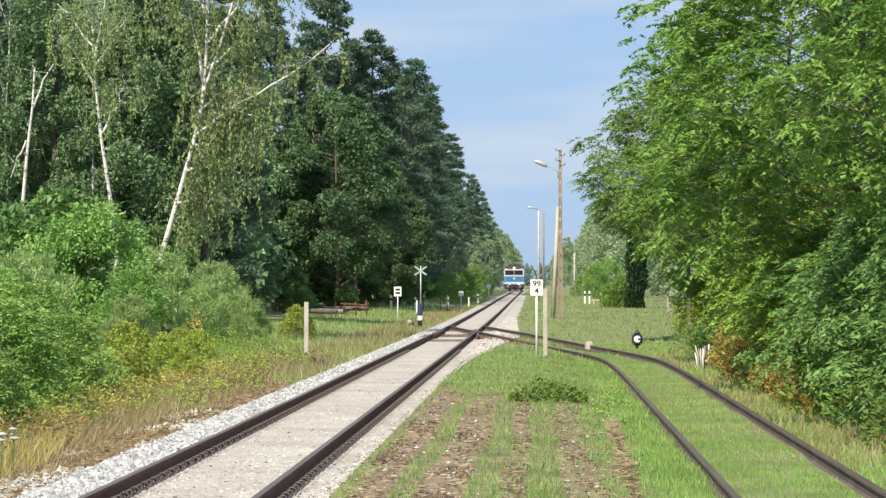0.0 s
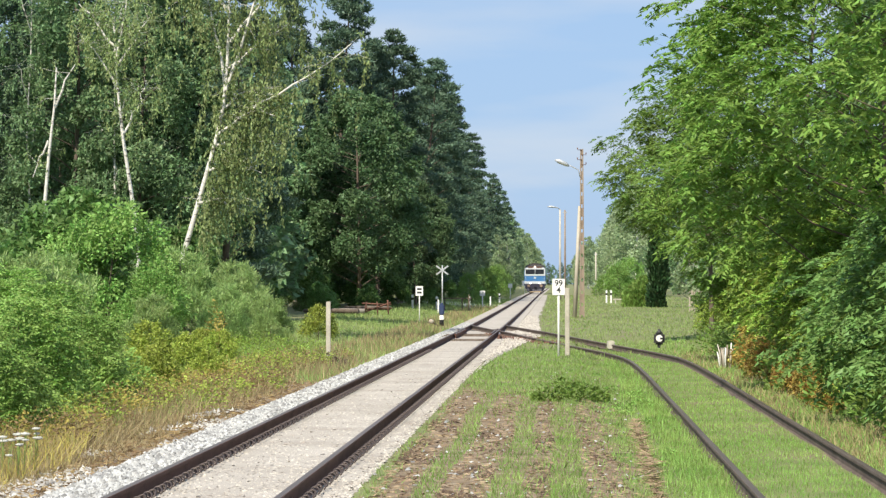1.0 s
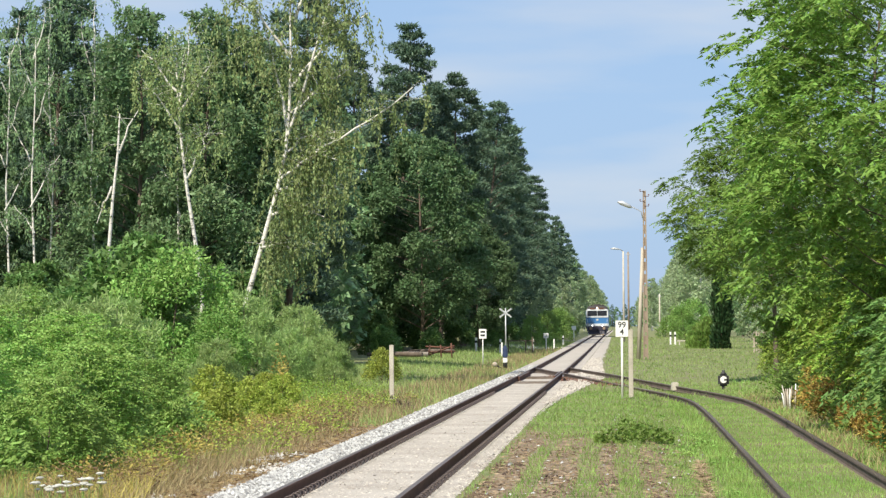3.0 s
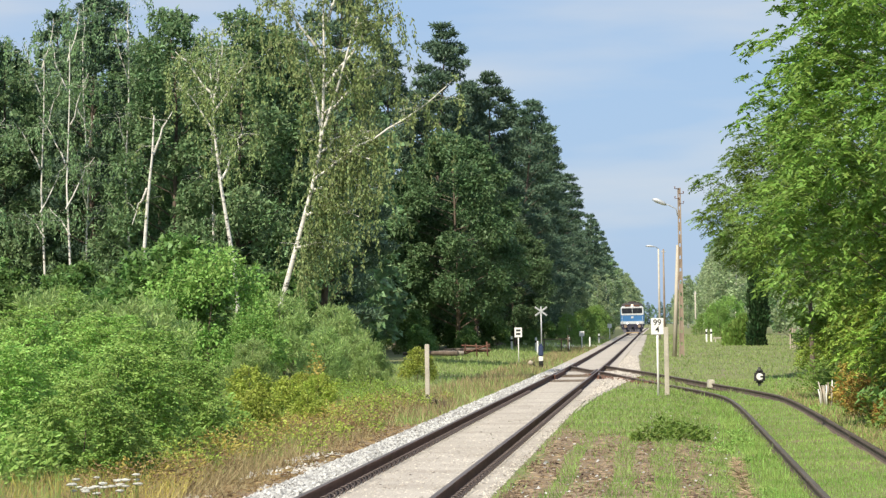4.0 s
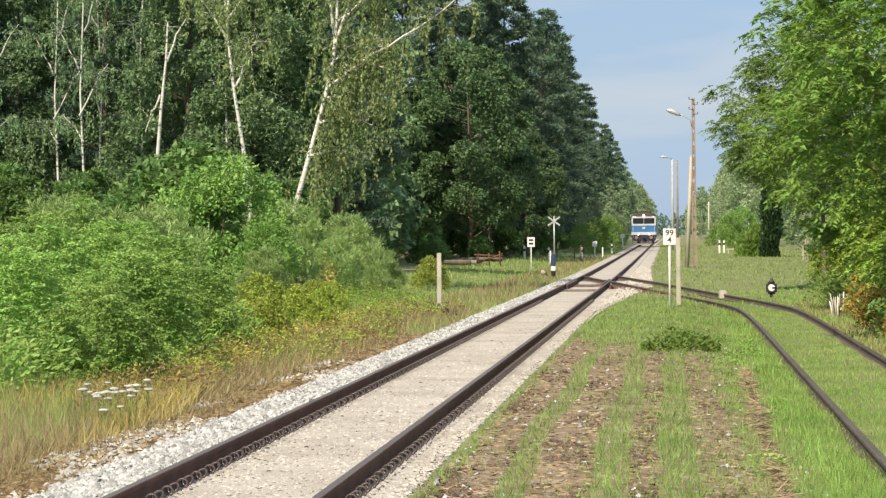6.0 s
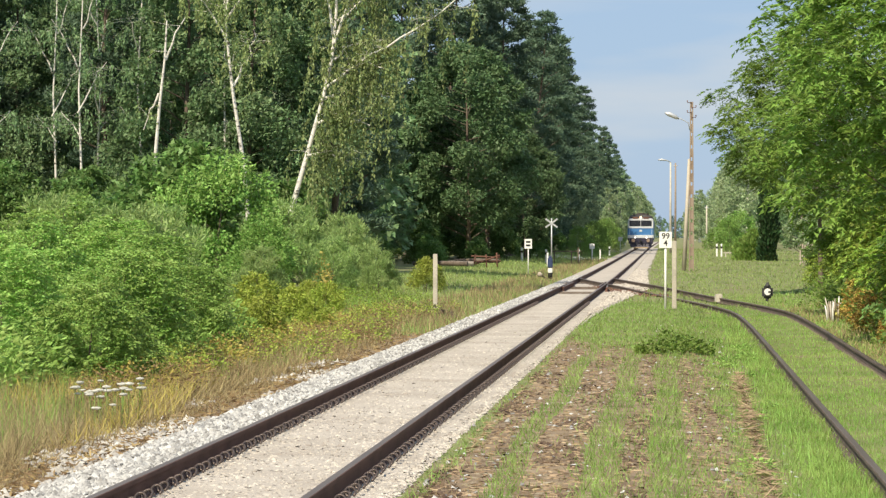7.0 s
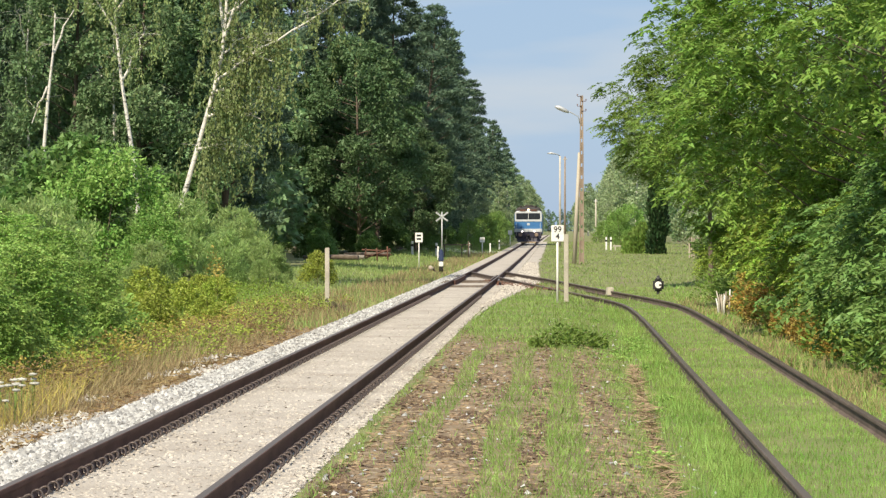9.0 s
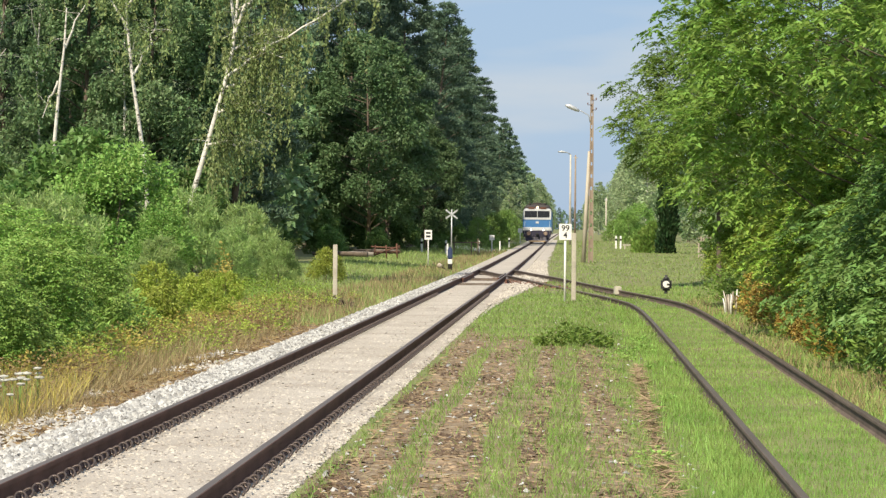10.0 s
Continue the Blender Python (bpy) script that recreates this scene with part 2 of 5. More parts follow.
def box(bm, x0, x1, y0, y1, z0, z1, bevel=0.0):
    m = Matrix.LocRotScale(((x0 + x1) / 2, (y0 + y1) / 2, (z0 + z1) / 2), None, (x1 - x0, y1 - y0, z1 - z0))
    made = bmesh.ops.create_cube(bm, size=1, matrix=m)["verts"]
    if bevel:
        edges = list({e for v in made for e in v.link_edges})
        bmesh.ops.bevel(bm, geom=edges, offset=bevel, segments=2, affect="EDGES")
    return bm


def tube(bm, points, radii, sides=8, caps=True):
    """A tapered tube through points."""
    rings = []
    pts = [Vector(p) for p in points]
    for i, p in enumerate(pts):
        d = (pts[min(i + 1, len(pts) - 1)] - pts[max(i - 1, 0)]).normalized()
        a = d.orthogonal().normalized() if i == 0 else (a - d * a.dot(d)).normalized()
        b = d.cross(a)
        rings.append([bm.verts.new(p + (a * math.cos(k * math.tau / sides) + b * math.sin(k * math.tau / sides)) * radii[i]) for k in range(sides)])
    for lo, hi in zip(rings, rings[1:]):
        for k in range(sides):
            f = bm.faces.new((lo[k], lo[(k + 1) % sides], hi[(k + 1) % sides], hi[k]))
            f.smooth = True
    if caps:
        bm.faces.new(rings[0][::-1])
        bm.faces.new(rings[-1])
    return bm


def extrude_y(bm, section, ys, x_of, z_of):
    """A section of (x, z) corners drawn along y, following x_of and z_of."""
    rings = [[bm.verts.new((x_of(y) + sx, y, z_of(y) + sz)) for sx, sz in section] for y in ys]
    n = len(section)
    for lo, hi in zip(rings, rings[1:]):
        for k in range(n):
            bm.faces.new((lo[k], hi[k], hi[(k + 1) % n], lo[(k + 1) % n]))
    bm.faces.new(rings[0])
    bm.faces.new(rings[-1][::-1])
    return bm


def smooth_step(a, b, v):
    t = min(1.0, max(0.0, (v - a) / (b - a)))
    return t * t * (3 - 2 * t)


# ---- ground ----
TRACK_X = -3.23          # middle of the main line
HEAD = 0.17              # rail head over the bed
GAUGE = 1.507


def rise(y):
    """The line climbs gently beyond the points."""
    return 0.45 * smooth_step(90, 395, y)


def track_x(y):
    """Middle of the main line: straight, bearing a hair to the left beyond the points."""
    return TRACK_X - 0.0018 * max(0.0, y - 100)


SIDING_Y = (0, 60, 68, 73, 78, 84, 90, 96, 103, 112, 120)
SIDING_X = (2.66, 2.66, 2.58, 2.32, 1.62, 0.55, -0.45, -1.28, -2.18, -3.23, -3.9)


def siding_x(y):
    """Middle of the siding: alongside, then swinging over to the main line."""
    return float(sum(np.interp(y + k, SIDING_Y, SIDING_X) for k in (-3, -1.5, 0, 1.5, 3)) / 5)


def ground_z(x, y):
    z = rise(y)
    z -= 0.18 * smooth_step(-0.2, 1.4, x) * (1 - smooth_step(80, 100, y))
    if x < -4.6:
        z -= 0.30 * smooth_step(4.6, 5.4, -x)
        z += 0.35 * smooth_step(7.0, 12.0, -x)
    if x > 4.2:
        z += 0.7 * smooth_step(4.2, 8.0, x) * (1 - smooth_step(80, 120, y))
    z += 0.03 * noise.noise((x * 0.6, y * 0.25, 0))
    if -1.67 < x - track_x(y) < 1.33:
        z = rise(y) - 0.03
    return z


def build_ground():
    xs = [-3000, -900, -300, -120, -70] + [-45 + 3 * i for i in range(11)] + [-13 + 0.4 * i for i in range(60)] + [11.5, 14, 18, 24, 32, 50, 100, 300, 900, 3000]
    ys = [-3000, -900, -300, -100, -40, -10] + [1.0 * i for i in range(0, 160)] + [160 + 8 * i for i in range(45)] + [560, 700, 1000, 1600, 3000]
    verts = [(x, y, ground_z(x, y)) for y in ys for x in xs]
    w = len(xs)
    tris = []
    for j in range(len(ys) - 1):
        for i in range(w - 1):
            a = j * w + i
            tris += [(a, a + 1, a + w + 1), (a, a + w + 1, a + w)]
    ob = new("ground", mesh_arrays("ground", verts, tris, M["soil"]))
    return tagged(ob, "grassy trackside ground with bare soil patches", "ground", kind="structure")


build_ground()


def build_bed():
    """The trackbed: pale gravel with sloping shoulders."""
    bm = bmesh.new()
    ys = [-120, -60, -30, -10] + [4 + 2 * i for i in range(60)] + [124 + 10 * i for i in range(60)]
    section = [(-2.25, -0.32), (-1.75, -0.03), (-1.0, 0.0), (1.0, 0.0), (1.2, -0.01), (1.42, -0.2)]
    extrude_y(bm, section, ys, track_x, rise)
    bmesh.ops.recalc_face_normals(bm, faces=bm.faces[:])
    ob = part("trackbed", bm, M["gravel"])
    return tagged(ob, "pale crushed stone trackbed under the main line", "trackbed", kind="structure")


build_bed()


def gravel_apron():
    """Gravel spread to the right of the bed about the points and on to the crossing."""
    bm = bmesh.new()
    rows = []
    for i in range(140):
        y = 58 + 2 * i
        w = float(np.interp(y, [58, 68, 80, 96, 112, 150, 230, 340], [0.02, 0.25, 0.62, 1.25, 1.15, 0.9, 0.85, 0.7])) * (1 + 0.25 * noise.noise((y * 0.16, 3, 8)))
        a = track_x(y) + 1.25
        rows.append([bm.verts.new((a + w * k / 5, y, max(ground_z(a + w * k / 5, y), rise(y) - 0.05) + (0.022 if k < 5 else -0.05))) for k in range(6)])
    for lo, hi in zip(rows, rows[1:]):
        for k in range(5):
            bm.faces.new((lo[k], lo[k + 1], hi[k + 1], hi[k]))
    ob = part("gravel_apron", bm, M["gravel"])
    return tagged(ob, "pale gravel spread beside the points", "gravel", kind="structure")


gravel_apron()


def bare_strip():
    """Bare earth of the mown strip, with a ragged outline."""
    bm = bmesh.new()
    ys = [13 + 0.6 * i for i in range(62)]
    rows = []
    for y in ys:
        edge = max(0.05, min(1.0, (50 - y) / 9))
        a = -2.02
        b = -2.0 + (2.75 + 0.5 * noise.noise((y * 0.5, 1, 5))) * edge
        rows.append([bm.verts.new((a + (b - a) * k / 8, y, ground_z(a + (b - a) * k / 8, y) + 0.008)) for k in range(9)])
    for lo, hi in zip(rows, rows[1:]):
        for k in range(8):
            bm.faces.new((lo[k], lo[k + 1], hi[k + 1], hi[k]))
    ob = part("bare_strip", bm, M["bare_soil"])
    return tagged(ob, "bare brown earth of the mown strip", "soil", kind="structure")


bare_strip()


def verge_soil():
    """Brown earth along the foot of the ballast."""
    bm = bmesh.new()
    rows = []
    for i in range(90):
        y = 13 + 0.9 * i
        a, b = -5.2, -6.9 + 0.5 * noise.noise((y * 0.3, 4, 5)) + smooth_step(45, 85, y) * 1.2
        rows.append([bm.verts.new((a + (b - a) * k / 6, y, ground_z(a + (b - a) * k / 6, y) + 0.012)) for k in range(7)])
    for lo, hi in zip(rows, rows[1:]):
        for k in range(6):
            bm.faces.new((lo[k], hi[k], hi[k + 1], lo[k + 1]))
    ob = part("verge_soil", bm, M["bare_soil"])
    return tagged(ob, "brown earth along the foot of the ballast", "soil", kind="structure")


verge_soil()


def stones(name, label, area, count, size, mat, seed, flat=0.7):
    """Loose crushed stone, each with its own facets."""
    rng = np.random.default_rng(seed)
    base = np.array([(1, 0, 0), (-1, 0, 0), (0, 1, 0), (0, -1, 0), (0, 0, 1), (0.2, 0.1, 0.9)], float)[:5]
    tri = np.array([(0, 2, 4), (2, 1, 4), (1, 3, 4), (3, 0, 4)])
    where = area(rng, count)
    n = len(where)
    s = size * rng.uniform(0.5, 1.4, (n, 1, 1))
    v = base[None] * s * rng.uniform(0.6, 1.25, (n, 5, 1)) * np.array([1, 1, flat])
    v += rng.normal(0, 0.22, v.shape) * s
    q = rng.uniform(0, math.tau, n)
    c, sn = np.cos(q)[:, None], np.sin(q)[:, None]
    x, y = v[..., 0] * c - v[..., 1] * sn, v[..., 0] * sn + v[..., 1] * c
    v = np.stack([x, y, v[..., 2]], 2) + where[:, None]
    t = tri[None] + (np.arange(n) * 5)[:, None, None]
    ob = new(name, mesh_arrays(name, v.reshape(-1, 3), t.reshape(-1, 3), mat))
    return tagged(ob, label, "gravel", kind="stuff")


def along(rng, n, y0, y1, power=2.0):
    """Distances, denser near the viewer's end."""
    u = rng.uniform(0, 1, n)
    return (y0 ** (1 - power) + u * (y1 ** (1 - power) - y0 ** (1 - power))) ** (1 / (1 - power))


def shoulder_left(rng, n):
    y = along(rng, n, 17, 130, 1.6)
    x = TRACK_X - 2.35 + 1.47 * rng.uniform(0, 1, n) ** 0.9
    off = x - TRACK_X
    z = np.where(off < -1.75, -0.03 + (off + 1.75) * 0.58, -0.03 + (off + 1.75) * 0.04)
    return np.stack([x, y, z + np.array([rise(v) for v in y])], 1)


def between(rng, n):
    y = along(rng, n, 17, 90, 1.8)
    x = TRACK_X + rng.uniform(-0.66, 0.66, n)
    return np.stack([x, y, np.zeros(n) - 0.004], 1)


def shoulder_right(rng, n):
    y = along(rng, n, 17, 100, 1.8)
    x = TRACK_X + rng.uniform(0.86, 1.22, n)
    return np.stack([x, y, np.zeros(n) - 0.006], 1)


def spill_left(rng, n):
    y = along(rng, n, 19, 46, 1.2)
    x = TRACK_X - 2.2 - rng.uniform(0, 1, n) ** 1.2 * 1.0
    keep = np.array([noise.noise((a * 0.9, b * 0.35, 4)) > -0.05 for a, b in zip(x, y)])
    x, y = x[keep], y[keep]
    z = np.array([ground_z(a, b) for a, b in zip(x, y)]) + rng.uniform(0.0, 0.06, len(x))
    return np.stack([x, y, z], 1)


def by_points(rng, n):
    y = rng.uniform(66, 150, n)
    x = TRACK_X + 1.2 + rng.uniform(0, 1, n) * np.interp(y, [66, 78, 96, 120, 150], [0.0, 0.5, 1.3, 1.0, 0.6])
    z = np.array([ground_z(a, b) for a, b in zip(x, y)]) + 0.03
    return np.stack([x, y, z], 1)


stones("ballast_shoulder", "coarse white ballast stones heaped beside the rail", shoulder_left, 36000, 0.034, M["stone"], 1)
stones("fine_gravel", "fine pale gravel filling the track between the rails", between, 15000, 0.022, M["gravel"], 2, 0.4)
stones("gravel_edge", "narrow strip of pale gravel beside the rail", shoulder_right, 6000, 0.022, M["gravel"], 3, 0.5)
stones("spilled_ballast", "white stones spilled into the dry verge", spill_left, 3600, 0.045, M["stone_soiled"], 4)
stones("loose_ballast", "pale loose ballast heaped beside the points", by_points, 6000, 0.035, M["gravel"], 5)


def rubble(rng, n):
    y = rng.uniform(84, 101, n)
    x = np.array([siding_x(v) for v in y]) - GAUGE / 2 - rng.uniform(-0.5, 0.55, n)
    z = np.array([ground_z(a, b) for a, b in zip(x, y)]) + 0.03
    return np.stack([x, y, z], 1)


stones("rusty_rubble", "rust-brown rubble beside the points", rubble, 500, 0.05, M["rust"], 6)

# ---- rails ----
SECTION = [(-0.075, -0.172), (0.075, -0.172), (0.075, -0.160), (0.012, -0.140), (0.012, -0.045), (0.036, -0.036), (0.036, -0.004), (0.030, 0.0), (-0.030, 0.0), (-0.036, -0.004), (-0.036, -0.036), (-0.012, -0.045), (-0.012, -0.140), (-0.075, -0.160)]


def rail(name, label, x_of, z_of, ys, mat, group):
    bm = bmesh.new()
    extrude_y(bm, SECTION, ys, x_of, z_of)
    bmesh.ops.recalc_face_normals(bm, faces=bm.faces[:])
    ob = part(name, bm, mat)
    ob.data.materials.append(M["rail_head"])
    for f in ob.data.polygons:
        if f.normal.z > 0.7 and all(abs(ob.data.vertices[v].co.x - x_of(ob.data.vertices[v].co.y)) < 0.034 for v in f.vertices):
            f.material_index = 1
    return tagged(ob, label, "rail", group)


MAIN_Y = [-120, -60, -20] + [5 + 5 * i for i in range(24)] + [125 + 15 * i for i in range(40)]
main_rails = []
for side in (-1, 1):
    main_rails.append(rail("rail", "dark rusty running rail of the main line", lambda y, s=side: track_x(y) + s * GAUGE / 2, lambda y: rise(y) + HEAD, MAIN_Y, M["rail"], "main line rails"))
SIDE_Z = lambda y: HEAD - 0.20 * (1 - smooth_step(72, 98, y))
SIDE_Y = [-120, -60, -20] + [5 + 4 * i for i in range(15)] + [64 + 2 * i for i in range(11)] + [88 + 4 * i for i in range(6)]
for side in (-1, 1):
    ys = SIDE_Y + [112.0]
    rail("rail", "thin worn rail of the overgrown siding", lambda y, s=side: siding_x(y) + s * GAUGE / 2, lambda y: SIDE_Z(y) + 0.002, ys, M["rail_old"], "siding rails")


# ring-shaped spring clips, two to a sleeper, on the side of each rail that is in view
def clip_mesh():
    bm = bmesh.new()
    n = 10
    turn = np.linspace(-0.9, math.tau * 0.72, n)
    tube(bm, [(0.042 * math.cos(a), 0.05 * math.sin(a), 0.042 + 0.034 * math.sin(a)) for a in turn], [0.0115] * n, 4)
    me = bpy.data.meshes.new("clip")
    bm.to_mesh(me)
    bm.free()
    me.materials.append(M["clip"])
    return me


clip = clip_mesh()
for ob, side in zip(main_rails, (-1, 1)):
    for k in range(195):
        c = new("clip", clip)
        c.parent = ob
        c.location = (TRACK_X + side * GAUGE / 2 + 0.125, 16.6 + 0.3 * k + (0.03 if k % 2 else -0.03), 0.012)
        c.rotation_euler = (0, 0, radians(9 if k % 2 else -9))


# concrete sleepers, only their ends and tops show through the gravel
def sleeper_mesh():
    bm = bmesh.new()
    box(bm, -1.2, 1.2, -0.13, 0.13, -0.2, 0.006, 0.015)
    me = bpy.data.meshes.new("sleeper")
    bm.to_mesh(me)
    bm.free()
    me.materials.append(M["sleeper"])
    return me


sleepers = sleeper_mesh()
track = tagged(new("sleeper_row"), "pale concrete sleepers almost buried in gravel", "sleepers")
track.location = (TRACK_X, 0, 0)
for k in range(120):
    o = new("sleeper", sleepers)
    o.parent = track
    o.location = (0, 16.75 + 0.6 * k, -0.034 - 0.02 * ((k * 37) % 10) / 10)

# timbers, check rail and wing rails where the siding joins
points = thing("turnout_timbers", TRACK_X, 98, 0, "dark exposed timbers across the track at the points", "sleepers")
for k, (dy, wide) in enumerate(((-9, 1.35), (-7.2, 1.3), (-1.5, 2.2), (0, 2.3), (1.6, 2.4), (10, 1.6), (12, 1.6))):
    bm = bmesh.new()
    box(bm, -0.72 if k < 2 else -1.3, wide if k > 1 else 0.72, dy - 0.13, dy + 0.13, -0.16, 0.03, 0.015)
    part("timber", bm, M["bark"], points)
for x0, y0, x1, y1, label in ((TRACK_X + 0.62, 94, TRACK_X + 0.62, 104, "rusty check rail beside the frog"), (TRACK_X - 0.65, 93, TRACK_X - 0.65, 103, "rusty check rail inside the running rail"), (TRACK_X + 0.9, 96, TRACK_X + 0.98, 92, "rusty wing rail of the frog")):
    a, b = min(y0, y1), max(y0, y1)
    rail("check_rail", label, lambda y: x0 + (x1 - x0) * (y - y0) / (y1 - y0), lambda y: HEAD - 0.005, [a, (a + b) / 2, b], M["rust"], "check rails")
bm = bmesh.new()
box(bm, -0.10, 0.10, -0.22, 0.22, -0.16, 0.12, 0.03)
joint = part("rail_joint_block", bm, M["concrete"])
joint.matrix_world = pose(siding_x(82.3) + GAUGE / 2 - 0.02, 82.3, SIDE_Z(82.3), 0, 0, 8)
tagged(joint, "white painted block at the joint of the siding rail", "rail joint")
# old timbers under the siding, sunk in the turf
old = thing("siding_sleepers", 2.66, 0, ground_z(2.66, 40), "rotten wooden sleepers sunk in the siding turf", "sleepers")
for k in range(68):
    y = 18 + 0.65 * k
    bm = bmesh.new()
    dx = 0.05 * noise.noise((y, 3, 1))
    box(bm, -1.25 + dx, 1.25 + dx, y - 0.11, y + 0.11, -0.2, -0.02 + 0.03 * noise.noise((y, 7, 2)), 0.02)
    part("sleeper", bm, M["old_wood"], old)

# ---- posts, signs, poles ----
def concrete_post(x, y, h, w, label, lean=0.0):
    bm = bmesh.new()
    box(bm, -w / 2, w / 2, -w / 2, w / 2, -0.3, h, w * 0.12)
    ob = part("concrete_post", bm, M["concrete"])
    ob.matrix_world = pose(x, y, ground_z(x, y), 0, lean, 8)
    return tagged(ob, label, "post")


concrete_post(-6.80, 74, 1.80, 0.13, "pale weathered concrete post standing in the dry verge")
concrete_post(0.16, 71, 1.90, 0.12, "pale concrete post close behind the distance sign")


def words(name, text, size, mat, parent, x, y, z, squeeze=1.0):
    cu = bpy.data.curves.new(name, "FONT")
    cu.body, cu.size, cu.extrude, cu.align_x, cu.align_y = text, size, 0.001, "CENTER", "CENTER"
    cu.offset = size * 0.015
    cu.materials.append(mat)
    ob = new(name, cu)
    ob.parent = parent
    ob.matrix_basis = pose(x, y, z, 90, 0, 0) @ Matrix.Diagonal((squeeze, 1, 1, 1))
    return ob


def distance_sign(x, y, h, w, label, lines, bars=False):
    ob = thing("distance_sign", x, y, ground_z(x, y), label, "sign", "distance signs")
    bm = bmesh.new()
    tube(bm, [(0, 0, -0.3), (0, 0, h - 0.05)], [0.032, 0.032], 10)
    part("post", bm, M["white"], ob)
    bm = bmesh.new()
    box(bm, -w / 2, w / 2, -0.05, -0.035, h - w * 1.3, h, 0.006)
    plate = part("plate", bm, M["white"], ob)
    for i, line in enumerate(lines):
        if bars:
            bm = bmesh.new()
            box(bm, -w * 0.3, w * 0.3, -0.056, -0.051, h - w * (0.52 + 0.46 * i), h - w * (0.26 + 0.46 * i))
            part("marking", bm, M["black"], plate)
        else:
            words("numeral", line, w * 0.66, M["black"], plate, 0, -0.052, h - w * (0.36 + 0.56 * i))
    return ob


distance_sign(-0.08, 70, 2.13, 0.345, "white distance sign with black numerals on a white post", ["99", "4"])
distance_sign(-8.15, 146, 2.06, 0.43, "small white distance sign far along the verge", ["", ""], True)


def lamp_pole(x, y, h):
    """A slotted concrete mast propped by a leaning strut, with a street lamp on a bent arm."""
    ob = thing("lamp_pole", x, y, ground_z(x, y), "tall brownish concrete lamp pole with strut and grey street lamp", "lamp pole")
    top = h + 0.25

    def half(z):
        return 0.145 - 0.055 * z / top

    for s in (-1, 1):
        bm = bmesh.new()
        for z0, z1 in ((-0.4, top * 0.5), (top * 0.5, top)):
            lo = [bm.verts.new((0.1 + s * (half(z0) - 0.035) + a * 0.035, b * 0.11, z0)) for a, b in ((-1, -1), (1, -1), (1, 1), (-1, 1))]
            hi = [bm.verts.new((0.1 + s * (half(z1) - 0.035) + a * 0.035, b * 0.11, z1)) for a, b in ((-1, -1), (1, -1), (1, 1), (-1, 1))]
            for k in range(4):
                bm.faces.new((lo[k], lo[(k + 1) % 4], hi[(k + 1) % 4], hi[k]))
            if z1 == top:
                bm.faces.new(hi)
        part("flange", bm, M["pole_concrete"], ob)
    z = 0.15
    while z < top - 0.3:
        bm = bmesh.new()
        w = half(z + 0.3) - 0.068
        box(bm, 0.1 - w, 0.1 + w, -0.075, 0.075, z, min(z + 0.50, top - 0.02))
        part("web", bm, M["pole_concrete"], ob)
        z += 0.70
    bm = bmesh.new()
    tube(bm, [(-0.34, 0, -0.4), (-0.03, 0, h * 0.68)], [0.13, 0.085], 8)
    part("strut", bm, M["pole_pale"], ob, "pale leaning concrete strut")
    bm = bmesh.new()
    tube(bm, [(0.0, -0.12, h - 1.35), (-0.08, -0.12, h - 0.95), (-0.5, -0.16, h - 0.72), (-0.75, -0.2, h - 0.62)], [0.03] * 4, 8)
    part("arm", bm, M["grey_metal"], ob)
    bm = bmesh.new()
    tube(bm, [(-0.62, -0.2, h - 0.72), (-0.80, -0.22, h - 0.62), (-1.20, -0.28, h - 0.44), (-1.42, -0.3, h - 0.38)], [0.05, 0.12, 0.14, 0.05], 10)
    head = part("lamp_head", bm, M["grey_metal"], ob, "grey street lamp head")
    for k in range(4):
        bm = bmesh.new()
        z = h + 0.2 - 0.28 * k
        s = 1 if k % 2 else -1
        tube(bm, [(0.1, -0.13, z), (0.1 + s * 0.24, -0.13, z), (0.1 + s * 0.24, -0.13, z + 0.12)], [0.018, 0.018, 0.045], 6)
        part("insulator", bm, M["rust"], ob)
    return ob


lamp_pole(1.08, 145, 9.35)


def slim_pole(x, y, h, mat, label, lamp=False):
    ob = thing("slim_pole", x, y, ground_z(x, y), label, "pole", "slim poles")
    bm = bmesh.new()
    tube(bm, [(0, 0, -0.4), (0, 0, h)], [0.13, 0.085], 9)
    part("shaft", bm, M[mat], ob)
    bm = bmesh.new()
    if lamp:
        tube(bm, [(0, 0, h), (-0.3, -0.1, h + 0.2), (-0.9, -0.2, h + 0.3), (-1.3, -0.2, h + 0.28)], [0.05, 0.05, 0.12, 0.06], 7)
    else:
        box(bm, -0.22, 0.22, -0.06, 0.06, h - 0.35, h - 0.2, 0.02)
    part("lamp_head" if lamp else "crossarm", bm, M["grey_metal"], ob)
    return ob


slim_pole(-0.10, 262, 9.3, "concrete", "pale distant concrete lamp pole beside the line", True)
slim_pole(0.42, 275, 9.6, "pole_concrete", "brown distant wooden pole beside the line")
slim_pole(4.5, 330, 5.6, "concrete", "pale distant pole before the far trees")


def crossbuck(x, y, h):
    ob = thing("crossbuck", x, y, ground_z(x, y), "grey crossbuck level crossing sign on a post", "sign")
    bm = bmesh.new()
    tube(bm, [(0, 0, -0.3), (0, 0, h)], [0.045, 0.045], 8)
    part("post", bm, M["grey_metal"], ob)
    for s in (-1, 1):
        bm = bmesh.new()
        box(bm, -0.52, 0.52, -0.07, -0.05, -0.06, 0.06, 0.008)
        arm = part("arm", bm, M["grey_metal"], ob)
        arm.matrix_basis = pose(0, -0.02 * s, h - 0.35, 0, 36 * s, 0)
    return ob


crossbuck(-8.42, 180, 3.42)


